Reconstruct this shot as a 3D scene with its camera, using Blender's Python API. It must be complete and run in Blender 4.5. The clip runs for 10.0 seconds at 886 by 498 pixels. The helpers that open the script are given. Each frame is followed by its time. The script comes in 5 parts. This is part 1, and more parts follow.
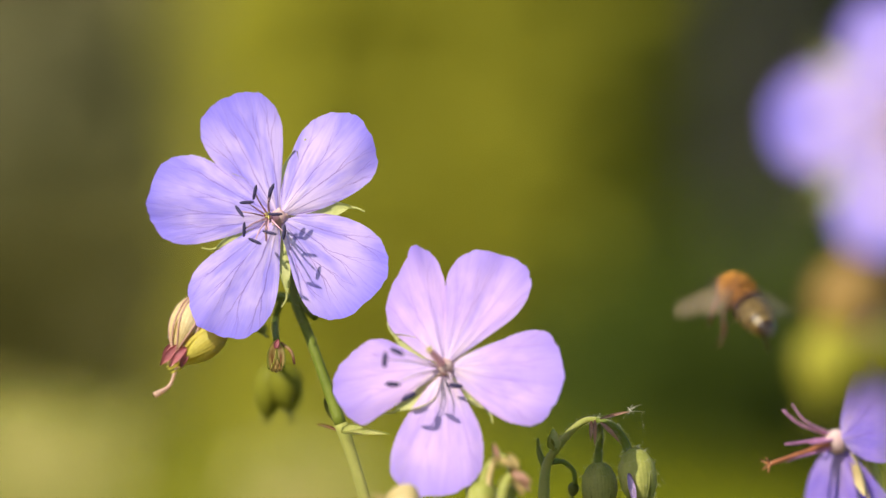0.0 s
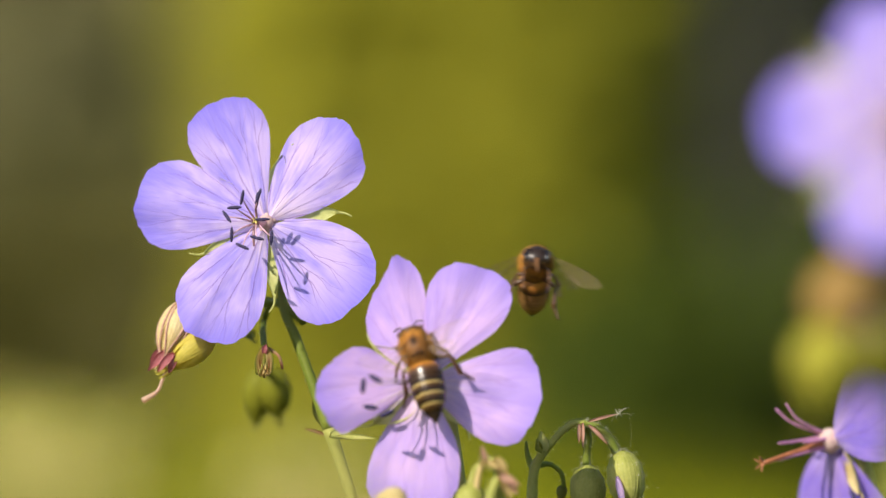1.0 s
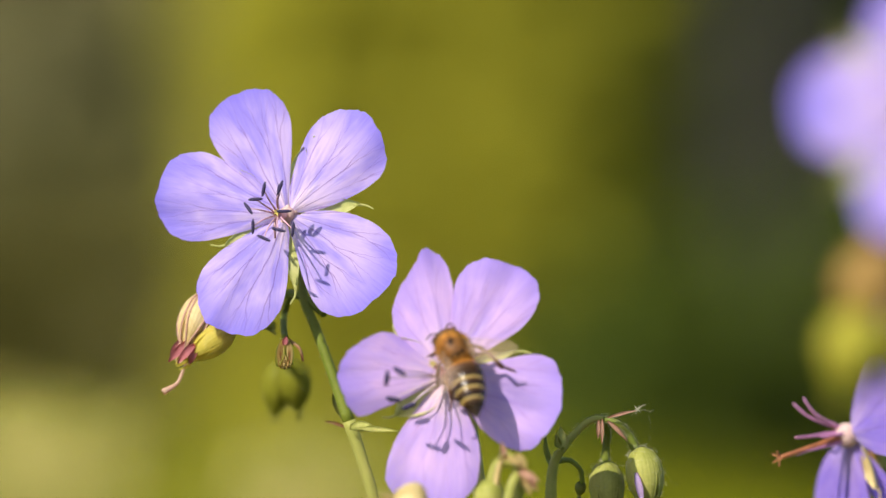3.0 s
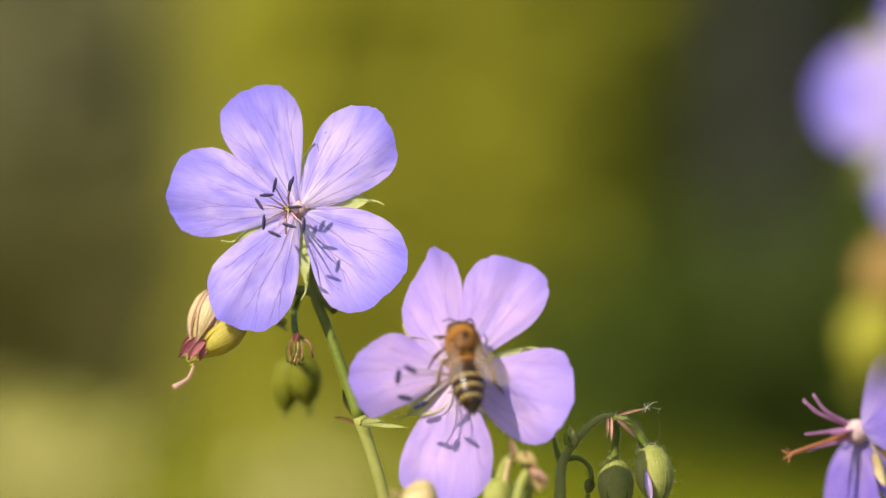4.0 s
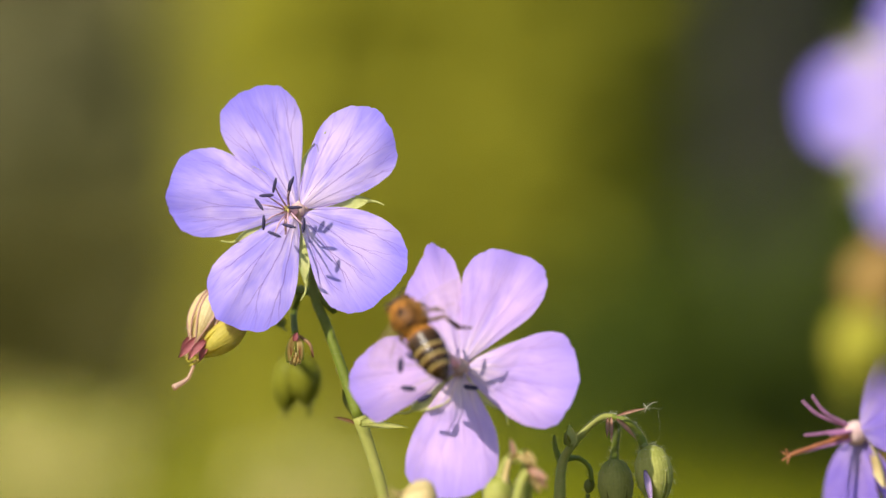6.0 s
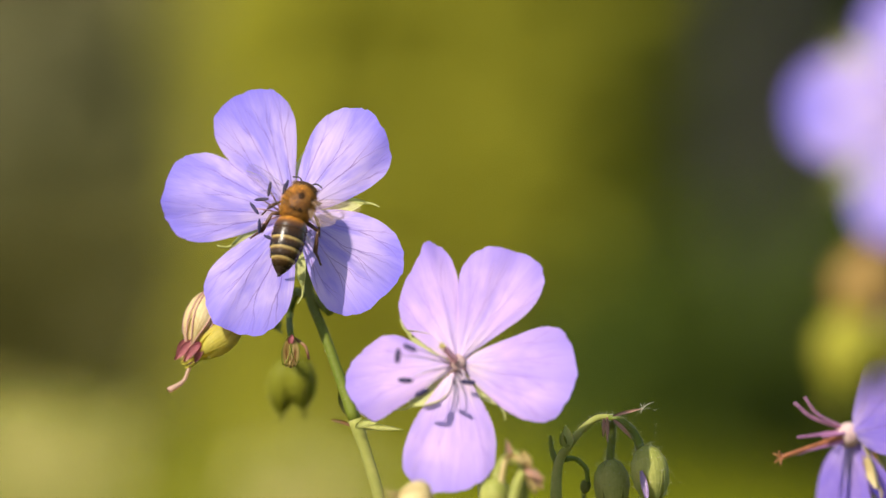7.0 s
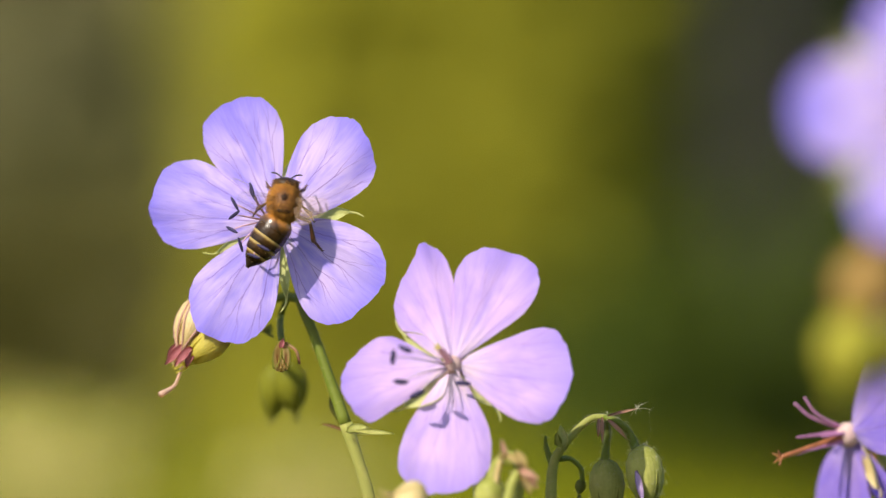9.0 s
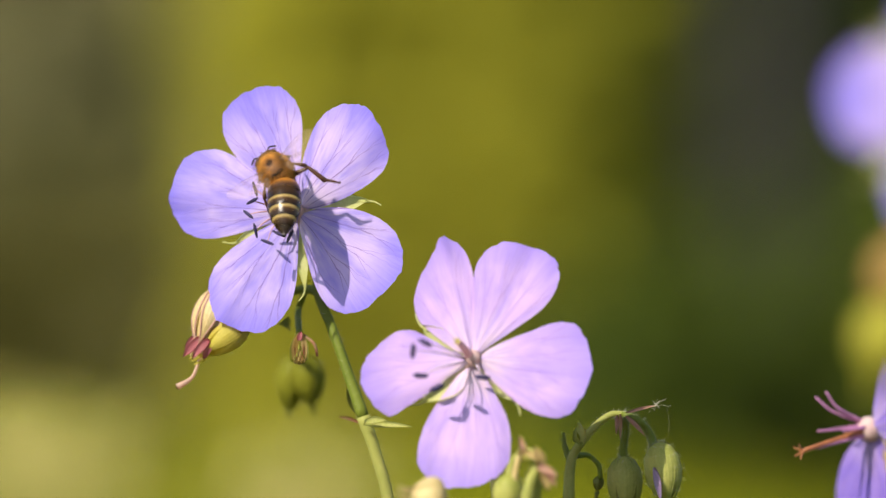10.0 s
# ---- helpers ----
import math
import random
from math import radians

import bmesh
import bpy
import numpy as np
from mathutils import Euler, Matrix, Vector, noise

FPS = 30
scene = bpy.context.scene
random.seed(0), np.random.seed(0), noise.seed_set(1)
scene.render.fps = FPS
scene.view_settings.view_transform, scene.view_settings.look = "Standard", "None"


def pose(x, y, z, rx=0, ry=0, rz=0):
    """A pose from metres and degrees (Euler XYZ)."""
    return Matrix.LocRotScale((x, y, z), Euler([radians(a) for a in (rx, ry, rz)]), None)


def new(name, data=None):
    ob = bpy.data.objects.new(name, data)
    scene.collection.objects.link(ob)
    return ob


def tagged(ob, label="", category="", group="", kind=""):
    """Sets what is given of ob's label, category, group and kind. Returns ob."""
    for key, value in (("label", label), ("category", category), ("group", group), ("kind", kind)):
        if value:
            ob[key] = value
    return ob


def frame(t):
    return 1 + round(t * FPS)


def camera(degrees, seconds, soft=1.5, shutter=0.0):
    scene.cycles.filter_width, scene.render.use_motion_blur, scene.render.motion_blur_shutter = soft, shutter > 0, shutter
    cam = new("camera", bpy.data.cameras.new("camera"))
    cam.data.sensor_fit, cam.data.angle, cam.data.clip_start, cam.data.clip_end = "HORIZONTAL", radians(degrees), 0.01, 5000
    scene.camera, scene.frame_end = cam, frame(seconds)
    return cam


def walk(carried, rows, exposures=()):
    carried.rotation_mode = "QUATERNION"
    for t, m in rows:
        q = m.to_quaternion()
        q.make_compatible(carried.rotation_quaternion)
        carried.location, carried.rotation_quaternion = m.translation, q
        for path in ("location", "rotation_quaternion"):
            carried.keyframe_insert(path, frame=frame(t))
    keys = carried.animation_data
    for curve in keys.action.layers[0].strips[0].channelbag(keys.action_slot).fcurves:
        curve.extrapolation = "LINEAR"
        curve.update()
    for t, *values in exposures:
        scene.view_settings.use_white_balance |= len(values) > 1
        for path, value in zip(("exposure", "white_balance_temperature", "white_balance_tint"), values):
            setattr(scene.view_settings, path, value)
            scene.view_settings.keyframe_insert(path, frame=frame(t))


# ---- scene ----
# ---- camera: a long lens on a tripod, wide open ----
cam = camera(7.63, 10.0, soft=1.35, shutter=0.2)
cam.data.dof.use_dof = True
cam.data.dof.focus_distance = 0.999
cam.data.dof.aperture_fstop = 8.6
walk(cam, [(0.0, pose(0, 0, 0.65, 90)), (10.0, pose(0, 0, 0.65, 90))])
scene.view_settings.exposure = 0.35

# ---- light ----
SUN_WAY = Vector((0.50, 0.62, -0.61)).normalized()
world = bpy.data.worlds.new("sky")
scene.world = world
world.use_nodes = True
wn = world.node_tree
sky = wn.nodes.new("ShaderNodeTexSky")
sky.sky_type, sky.sun_disc = "NISHITA", False
sky.sun_elevation = math.asin(-SUN_WAY.z)
sky.sun_rotation = math.atan2(-SUN_WAY.x, -SUN_WAY.y)
wn.nodes["Background"].inputs["Strength"].default_value = 0.135
wn.links.new(sky.outputs[0], wn.nodes["Background"].inputs["Color"])
sun = new("sun", bpy.data.lights.new("sun", "SUN"))
sun.data.energy, sun.data.angle, sun.data.color = 5.0, radians(0.53), (1.0, 0.91, 0.79)
sun.rotation_mode = "QUATERNION"
sun.rotation_quaternion = SUN_WAY.to_track_quat("-Z", "Y")
sun.location = (-3, -3, 5)


# ---- materials ----
def material(name):
    m = bpy.data.materials.new(name)
    m.use_nodes = True
    return m, m.node_tree.nodes, m.node_tree.links, m.node_tree.nodes["Principled BSDF"]


def ramp(nodes, links, source, stops):
    r = nodes.new("ShaderNodeValToRGB")
    links.new(source, r.inputs[0])
    el = r.color_ramp.elements
    while len(el) < len(stops):
        el.new(0.5)
    for e, (p, c) in zip(el, stops):
        e.position, e.color = p, (*c, 1) if len(c) == 3 else c
    return r.outputs[0]


def noise_out(nodes, links, scale, detail=3.0, vector=None, rough=0.55):
    n = nodes.new("ShaderNodeTexNoise")
    n.inputs["Scale"].default_value, n.inputs["Detail"].default_value = scale, detail
    n.inputs["Roughness"].default_value = rough
    if vector is None:
        vector = nodes.new("ShaderNodeTexCoord").outputs["Object"]
    links.new(vector, n.inputs["Vector"])
    return n.outputs["Fac"]


def calc(nodes, links, op, a, b=None, c=None):
    n = nodes.new("ShaderNodeMath")
    n.operation = op
    for i, v in enumerate((a, b, c)):
        if v is None:
            continue
        if isinstance(v, (int, float)):
            n.inputs[i].default_value = v
        else:
            links.new(v, n.inputs[i])
    return n.outputs[0]


def blend(nodes, links, fac, a, b, mode="MIX"):
    n = nodes.new("ShaderNodeMix")
    n.data_type, n.blend_type = "RGBA", mode
    for socket, v in ((n.inputs[0], fac), (n.inputs[6], a), (n.inputs[7], b)):
        if isinstance(v, (int, float)):
            socket.default_value = v
        elif isinstance(v, tuple):
            socket.default_value = (*v, 1)
        else:
            links.new(v, socket)
    return n.outputs[2]


def bump(nodes, links, bsdf, height, strength, distance):
    b = nodes.new("ShaderNodeBump")
    b.inputs["Strength"].default_value, b.inputs["Distance"].default_value = strength, distance
    links.new(height, b.inputs["Height"])
    links.new(b.outputs[0], bsdf.inputs["Normal"])
    return b


def thin(nodes, links, bsdf, color, share):
    """Lets part of the light pass through a thin leaf or petal."""
    t = nodes.new("ShaderNodeBsdfTranslucent")
    mix = nodes.new("ShaderNodeMixShader")
    mix.inputs[0].default_value = share
    if isinstance(color, tuple):
        t.inputs[0].default_value = (*color, 1)
    else:
        links.new(color, t.inputs[0])
    links.new(bsdf.outputs[0], mix.inputs[1])
    links.new(t.outputs[0], mix.inputs[2])
    links.new(mix.outputs[0], nodes["Material Output"].inputs[0])


def petal_material(name, rim, field, heart, vein, veins=0.8, flutes=0.70):
    m, n, l, p = material(name)
    uv = n.new("ShaderNodeUVMap")
    uv.uv_map = "blade"
    sep = n.new("ShaderNodeSeparateXYZ")
    l.new(uv.outputs[0], sep.inputs[0])
    c, s = sep.outputs[0], sep.outputs[1]
    info = n.new("ShaderNodeObjectInfo")
    shift = n.new("ShaderNodeVectorMath")
    shift.operation = "ADD"
    seed = n.new("ShaderNodeCombineXYZ")
    l.new(calc(n, l, "MULTIPLY", info.outputs["Random"], 37.0), seed.inputs[2])
    l.new(uv.outputs[0], shift.inputs[0])
    l.new(seed.outputs[0], shift.inputs[1])
    # soft broad flutes that fan out from the heart
    stretch = n.new("ShaderNodeMapping")
    stretch.inputs["Scale"].default_value = (4.6, 1.9, 1.0)
    l.new(shift.outputs[0], stretch.inputs[0])
    flute = noise_out(n, l, 1.0, 3.0, stretch.outputs[0])
    fine = n.new("ShaderNodeMapping")
    fine.inputs["Scale"].default_value = (60.0, 4.0, 1.0)
    l.new(shift.outputs[0], fine.inputs[0])
    streak = noise_out(n, l, 1.0, 3.0, fine.outputs[0])
    base = ramp(n, l, s, [(0.0, heart), (0.14, heart), (0.42, field), (0.66, field), (1.0, rim)])
    base = blend(n, l, calc(n, l, "MULTIPLY", ramp(n, l, flute, [(0.44, (0, 0, 0)), (0.62, (1, 1, 1))]), flutes), base, rim)
    patch = n.new("ShaderNodeMapping")
    patch.inputs["Scale"].default_value = (2.3, 2.1, 1.0)
    patch.inputs["Location"].default_value = (7.0, 2.0, 3.0)
    l.new(shift.outputs[0], patch.inputs[0])
    base = blend(n, l, calc(n, l, "MULTIPLY", ramp(n, l, noise_out(n, l, 1.0, 4.0, patch.outputs[0]), [(0.50, (0, 0, 0)), (0.66, (1, 1, 1))]), 0.45), base, rim)
    base = blend(n, l, 0.10, base, ramp(n, l, streak, [(0.3, rim), (0.7, heart)]))
    # pale fibres near the claw, their fine white glints painted into the colour
    fibre_glint = calc(n, l, "MULTIPLY", ramp(n, l, streak, [(0.60, (0, 0, 0)), (0.70, (1, 1, 1))]), ramp(n, l, s, [(0.15, (0.55, 0.55, 0.55)), (0.62, (0, 0, 0))]))
    base = blend(n, l, fibre_glint, base, (0.90, 0.84, 0.90))
    # veins that leave the claw in a fan and fork twice on their way to the margin
    wob = n.new("ShaderNodeMapping")
    wob.inputs["Scale"].default_value = (2.2, 2.6, 1.0)
    l.new(shift.outputs[0], wob.inputs[0])
    w = calc(n, l, "MULTIPLY_ADD", noise_out(n, l, 1.0, 3.0, wob.outputs[0]), 0.14, -0.07)
    x = calc(n, l, "MULTIPLY_ADD", calc(n, l, "ADD", c, w), 5.0, 0.5)
    dice = n.new("ShaderNodeTexWhiteNoise")
    dice.noise_dimensions = "1D"
    l.new(calc(n, l, "ADD", calc(n, l, "FLOOR", x), calc(n, l, "MULTIPLY", info.outputs["Random"], 91.0)), dice.inputs["W"])
    chance = dice.outputs["Value"]
    first = calc(n, l, "MULTIPLY_ADD", chance, 0.30, 0.38)
    d = calc(n, l, "ABSOLUTE", calc(n, l, "SUBTRACT", calc(n, l, "FRACT", x), 0.5))
    d = calc(n, l, "ABSOLUTE", calc(n, l, "SUBTRACT", d, calc(n, l, "MULTIPLY", calc(n, l, "MAXIMUM", calc(n, l, "SUBTRACT", s, first), 0.0), 0.85)))
    second = calc(n, l, "ADD", first, 0.17)
    d = calc(n, l, "ABSOLUTE", calc(n, l, "SUBTRACT", d, calc(n, l, "MULTIPLY", calc(n, l, "MAXIMUM", calc(n, l, "SUBTRACT", s, second), 0.0), 0.5)))
    width = calc(n, l, "MINIMUM", calc(n, l, "DIVIDE", calc(n, l, "MULTIPLY_ADD", chance, 0.012, 0.011), s), 0.12)
    near = calc(n, l, "SUBTRACT", 1.0, calc(n, l, "DIVIDE", d, width))
    lines = calc(n, l, "MINIMUM", calc(n, l, "MULTIPLY", calc(n, l, "MAXIMUM", near, 0.0), 2.5), 1.0)
    lines = calc(n, l, "MULTIPLY", lines, ramp(n, l, s, [(0.06, (0, 0, 0)), (0.16, (1, 1, 1)), (0.62, (0.85, 0.85, 0.85)), (0.93, (0.1, 0.1, 0.1))]))
    gap = n.new("ShaderNodeMapping")
    gap.inputs["Scale"].default_value = (5.0, 3.0, 1.0)
    gap.inputs["Location"].default_value = (3.0, 1.0, 5.0)
    l.new(shift.outputs[0], gap.inputs[0])
    keep = ramp(n, l, noise_out(n, l, 1.4, 2.0, gap.outputs[0]), [(0.36, (0.35, 0.35, 0.35)), (0.56, (1, 1, 1))])
    lines = calc(n, l, "MULTIPLY", calc(n, l, "MULTIPLY", lines, keep), veins)
    base = blend(n, l, lines, base, vein)
    l.new(base, p.inputs["Base Color"])
    p.inputs["Roughness"].default_value = 0.55
    p.inputs["Specular IOR Level"].default_value = 0.25
    p.inputs["Sheen Weight"].default_value = 0.15
    bump(n, l, p, calc(n, l, "ADD", calc(n, l, "MULTIPLY_ADD", flute, 3.0, calc(n, l, "MULTIPLY", streak, 0.5)), calc(n, l, "MULTIPLY", lines, -0.5)), 0.5, 0.00025)
    thin(n, l, p, blend(n, l, 0.45, base, rim), 0.40)
    return m


def plant_material(name, low, high, scale, share=0.15, rough=0.5, red=None, rel=0.3):
    """Stems, sepals, leaves: two-tone tissue with fine mottling, some of it flushed red."""
    m, n, l, p = material(name)
    broad = noise_out(n, l, scale, 3.0)
    grain = noise_out(n, l, scale * 7.0, 4.0)
    base = ramp(n, l, broad, [(0.3, low), (0.7, high)])
    if red:
        base = blend(n, l, ramp(n, l, noise_out(n, l, scale * 1.7, 2.0), [(0.48, (0, 0, 0)), (0.66, (0.85, 0.85, 0.85))]), base, red)
    base = blend(n, l, 0.25, base, ramp(n, l, grain, [(0.35, low), (0.65, high)]))
    l.new(base, p.inputs["Base Color"])
    p.inputs["Roughness"].default_value = rough
    p.inputs["Specular IOR Level"].default_value = 0.18
    bump(n, l, p, grain, rel, 0.0003)
    if share:
        thin(n, l, p, base, share)
    return m


def foliage_material(name, low, high, share=0.35):
    m, n, l, p = material(name)
    geo = n.new("ShaderNodeNewGeometry")
    base = ramp(n, l, geo.outputs["Random Per Island"], [(0.0, low), (1.0, high)])
    base = blend(n, l, 0.3, base, ramp(n, l, noise_out(n, l, 60.0, 2.0), [(0.35, low), (0.65, high)]))
    l.new(base, p.inputs["Base Color"])
    p.inputs["Roughness"].default_value = 0.7
    p.inputs["Specular IOR Level"].default_value = 0.12
    thin(n, l, p, base, share)
    return m


def plain_material(name, color, rough=0.5, scale=900.0, vary=0.35, metal=0.0, spec=0.4):
    m, n, l, p = material(name)
    dark = tuple(v * (1 - vary) for v in color)
    grain = noise_out(n, l, scale, 3.0)
    l.new(ramp(n, l, grain, [(0.3, dark), (0.7, color)]), p.inputs["Base Color"])
    p.inputs["Roughness"].default_value = rough
    p.inputs["Specular IOR Level"].default_value = spec
    bump(n, l, p, grain, 0.2, 0.0001)
    return m


PETAL_BLUE = petal_material("petal_blue_violet", (0.235, 0.185, 0.82), (0.65, 0.49, 0.875), (0.87, 0.69, 0.85), (0.17, 0.07, 0.34), 0.68)
PETAL_DEEP = petal_material("petal_violet", (0.25, 0.160, 0.76), (0.40, 0.26, 0.78), (0.62, 0.45, 0.76), (0.16, 0.06, 0.34), 0.55)
PETAL_LILAC = petal_material("petal_lilac", (0.38, 0.26, 0.82), (0.73, 0.48, 0.87), (0.90, 0.69, 0.80), (0.36, 0.18, 0.52), 0.5, 0.42)
GREEN_STEM = plant_material("stem_green", (0.130, 0.175, 0.018), (0.215, 0.255, 0.034), 300.0, 0.3)
PALE_STEM = plant_material("stem_yellow_green", (0.32, 0.34, 0.07), (0.48, 0.48, 0.13), 300.0, 0.34)
RED_STEM = plant_material("stem_red_flushed", (0.19, 0.10, 0.05), (0.34, 0.22, 0.09), 350.0, 0.15, red=(0.33, 0.07, 0.05))
SEPAL_GREEN = plant_material("sepal_yellow_green", (0.33, 0.36, 0.06), (0.60, 0.59, 0.17), 260.0, 0.45)
SEPAL_PALE = plant_material("sepal_pale_green", (0.56, 0.58, 0.17), (0.78, 0.76, 0.36), 260.0, 0.5)
BUD_SOFT = plant_material("bud_soft_green", (0.25, 0.26, 0.018), (0.35, 0.35, 0.035), 240.0, 0.55)
POD_GOLDEN = plant_material("pod_golden_green", (0.60, 0.53, 0.07), (0.80, 0.70, 0.16), 260.0, 0.62)
SEPAL_DULL = plant_material("sepal_dull_green", (0.16, 0.18, 0.035), (0.32, 0.32, 0.08), 240.0, 0.35)
SEPAL_MID = plant_material("sepal_mid_green", (0.19, 0.20, 0.04), (0.36, 0.35, 0.09), 240.0, 0.35)
SEPAL_DRY = plant_material("sepal_straw_red", (0.54, 0.41, 0.15), (0.72, 0.60, 0.28), 330.0, 0.30, red=(0.42, 0.12, 0.07))
SEPAL_STRAW = plant_material("sepal_straw", (0.58, 0.44, 0.17), (0.78, 0.65, 0.34), 330.0, 0.35)
SEPAL_RED = plant_material("sepal_tip_red", (0.46, 0.13, 0.17), (0.62, 0.27, 0.27), 420.0, 0.25)
SEPAL_RUSTY = plant_material("sepal_rusty", (0.46, 0.24, 0.18), (0.68, 0.46, 0.34), 420.0, 0.4)
SEPAL_PINK = plant_material("sepal_dry_pink", (0.66, 0.40, 0.29), (0.84, 0.62, 0.47), 420.0, 0.5)
BUD_YELLOW = plant_material("bud_golden_green", (0.28, 0.27, 0.022), (0.47, 0.43, 0.05), 260.0, 0.3)
BUD_BROWN = plant_material("bud_tawny", (0.26, 0.15, 0.04), (0.42, 0.27, 0.08), 260.0, 0.3)
HAIR_PALE = plain_material("hair_pale", (0.74, 0.71, 0.52), 0.5)
FILAMENT = plain_material("filament_rose", (0.70, 0.42, 0.50), 0.5)
FILAMENT_DARK = plain_material("filament_violet", (0.50, 0.22, 0.40), 0.5)
FILAMENT_PALE = plain_material("filament_blush", (0.74, 0.58, 0.70), 0.5)
ANTHER = plain_material("anther_blue_black", (0.030, 0.022, 0.075), 0.7)
RECEPTACLE = plant_material("receptacle_cream", (0.68, 0.45, 0.42), (0.86, 0.70, 0.62), 900.0, 0.4, 0.7)
STIGMA = plain_material("stigma_buff", (0.55, 0.46, 0.14), 0.5)
RUST = plain_material("pistil_rust", (0.40, 0.15, 0.055), 0.5)
PISTIL = plant_material("pistil_rose", (0.78, 0.50, 0.52), (0.90, 0.68, 0.64), 900.0, 0.45)


# ---- mesh helpers ----
def mesh_of(bm, name, mat, smooth=True):
    me = bpy.data.meshes.new(name)
    bm.normal_update()
    bm.to_mesh(me)
    bm.free()
    me.materials.append(mat)
    if smooth:
        me.polygons.foreach_set("use_smooth", [True] * len(me.polygons))
    return me


def part(name, bm, mat, parent, label="", smooth=True):
    ob = new(name, mesh_of(bm, name, mat, smooth))
    ob.parent = parent
    return tagged(ob, label)


def thing(name, at, label, category, group=""):
    ob = new(name)
    ob.location = at
    ob.empty_display_size = 0.01
    return tagged(ob, label, category, group)


def smooth_line(points, radii, steps=5):
    """A Catmull-Rom line through the points, with the radii carried along."""
    pts = [Vector(p) for p in points]
    out = []
    for i in range(len(pts) - 1):
        a, b, c, d = pts[max(i - 1, 0)], pts[i], pts[i + 1], pts[min(i + 2, len(pts) - 1)]
        for k in range(steps):
            t = k / steps
            span = (c - b).length
            m0 = (c - a) * (span / max((c - b).length + (b - a).length, 1e-9))
            m1 = (d - b) * (span / max((d - c).length + span, 1e-9))
            q = (2 * t ** 3 - 3 * t * t + 1) * b + (t ** 3 - 2 * t * t + t) * m0 + (3 * t * t - 2 * t ** 3) * c + (t ** 3 - t * t) * m1
            out.append((q, radii[i] + (radii[i + 1] - radii[i]) * t))
    out.append((pts[-1], radii[-1]))
    return out


def tube(bm, points, radii, sides=8, steps=5, flat=1.0):
    line = smooth_line(points, radii, steps)
    rings, side = [], None
    for i, (q, r) in enumerate(line):
        ahead = (line[min(i + 1, len(line) - 1)][0] - line[max(i - 1, 0)][0]).normalized()
        if side is None:
            side = ahead.orthogonal().normalized()
        side = (side - ahead * side.dot(ahead)).normalized()
        up = ahead.cross(side)
        rings.append([bm.verts.new(q + r * (math.cos(a) * side + flat * math.sin(a) * up))
                      for a in (2 * math.pi * k / sides for k in range(sides))])
    for a, b in zip(rings, rings[1:]):
        for k in range(sides):
            bm.faces.new((a[k], a[(k + 1) % sides], b[(k + 1) % sides], b[k]))
    bm.faces.new(rings[0][::-1])
    bm.faces.new(rings[-1])
    return bm


def ball(bm, at, radii, turn=None, cuts=12):
    m = Matrix.Translation(at) @ (turn or Matrix.Identity(4)) @ Matrix.Diagonal((*radii, 1))
    bmesh.ops.create_uvsphere(bm, u_segments=cuts + 4, v_segments=cuts, radius=1.0, matrix=m)
    return bm


def along(direction, up=(0, 0, 1)):
    """A turn whose y axis goes along direction, with z as near to up as may be."""
    y = Vector(direction).normalized()
    z = Vector(up) - y * Vector(up).dot(y)
    z = z.normalized() if z.length > 1e-6 else y.orthogonal().normalized()
    x = y.cross(z)
    return Matrix((x, y, z)).transposed().to_4x4()


def facing(normal, roll=0.0):
    """A turn whose z axis goes along normal and whose y axis points up."""
    z = Vector(normal).normalized()
    y = (Vector((0, 0, 1)) - z * z.z).normalized()
    x = y.cross(z)
    return Matrix((x, y, z)).transposed().to_4x4() @ Matrix.Rotation(radians(roll), 4, "Z")


def hairs(bm, rng, spots, length, width, droop=0.0):
    """Short stiff hairs: thin three-sided blades at (place, direction)."""
    for q, d in spots:
        d = (d + Vector([rng.uniform(-0.45, 0.45) for _ in range(3)])).normalized()
        long = length * rng.uniform(0.5, 1.25)
        side = d.orthogonal().normalized() * width
        other = d.cross(side)
        mid = q + d * long * 0.55
        tip = q + d * long + Vector((0, 0, -droop * long))
        a, b, c = [bm.verts.new(q + v) for v in (side, -0.5 * side + 0.86 * other, -0.5 * side - 0.86 * other)]
        e = bm.verts.new(tip)
        for f in ((a, b, e), (b, c, e), (c, a, e)):
            bm.faces.new(f)


def stem_hairs(bm, rng, points, radii, count, length=0.0008, width=0.000010):
    line = smooth_line(points, radii, 8)
    spots = []
    for _ in range(count):
        i = rng.randrange(len(line) - 1)
        q, r = line[i]
        nxt = line[i + 1][0]
        ahead = (nxt - q).normalized()
        d = ahead.orthogonal().normalized()
        d.rotate(Matrix.Rotation(rng.uniform(0, 2 * math.pi), 3, ahead))
        spots.append((q.lerp(nxt, rng.random()) + d * r * 0.9, d))
    hairs(bm, rng, spots, length, width)


# ---- the parts of a cranesbill flower ----
STATIONS = (0.25, 0.45, 0.65, 0.82, 0.94)


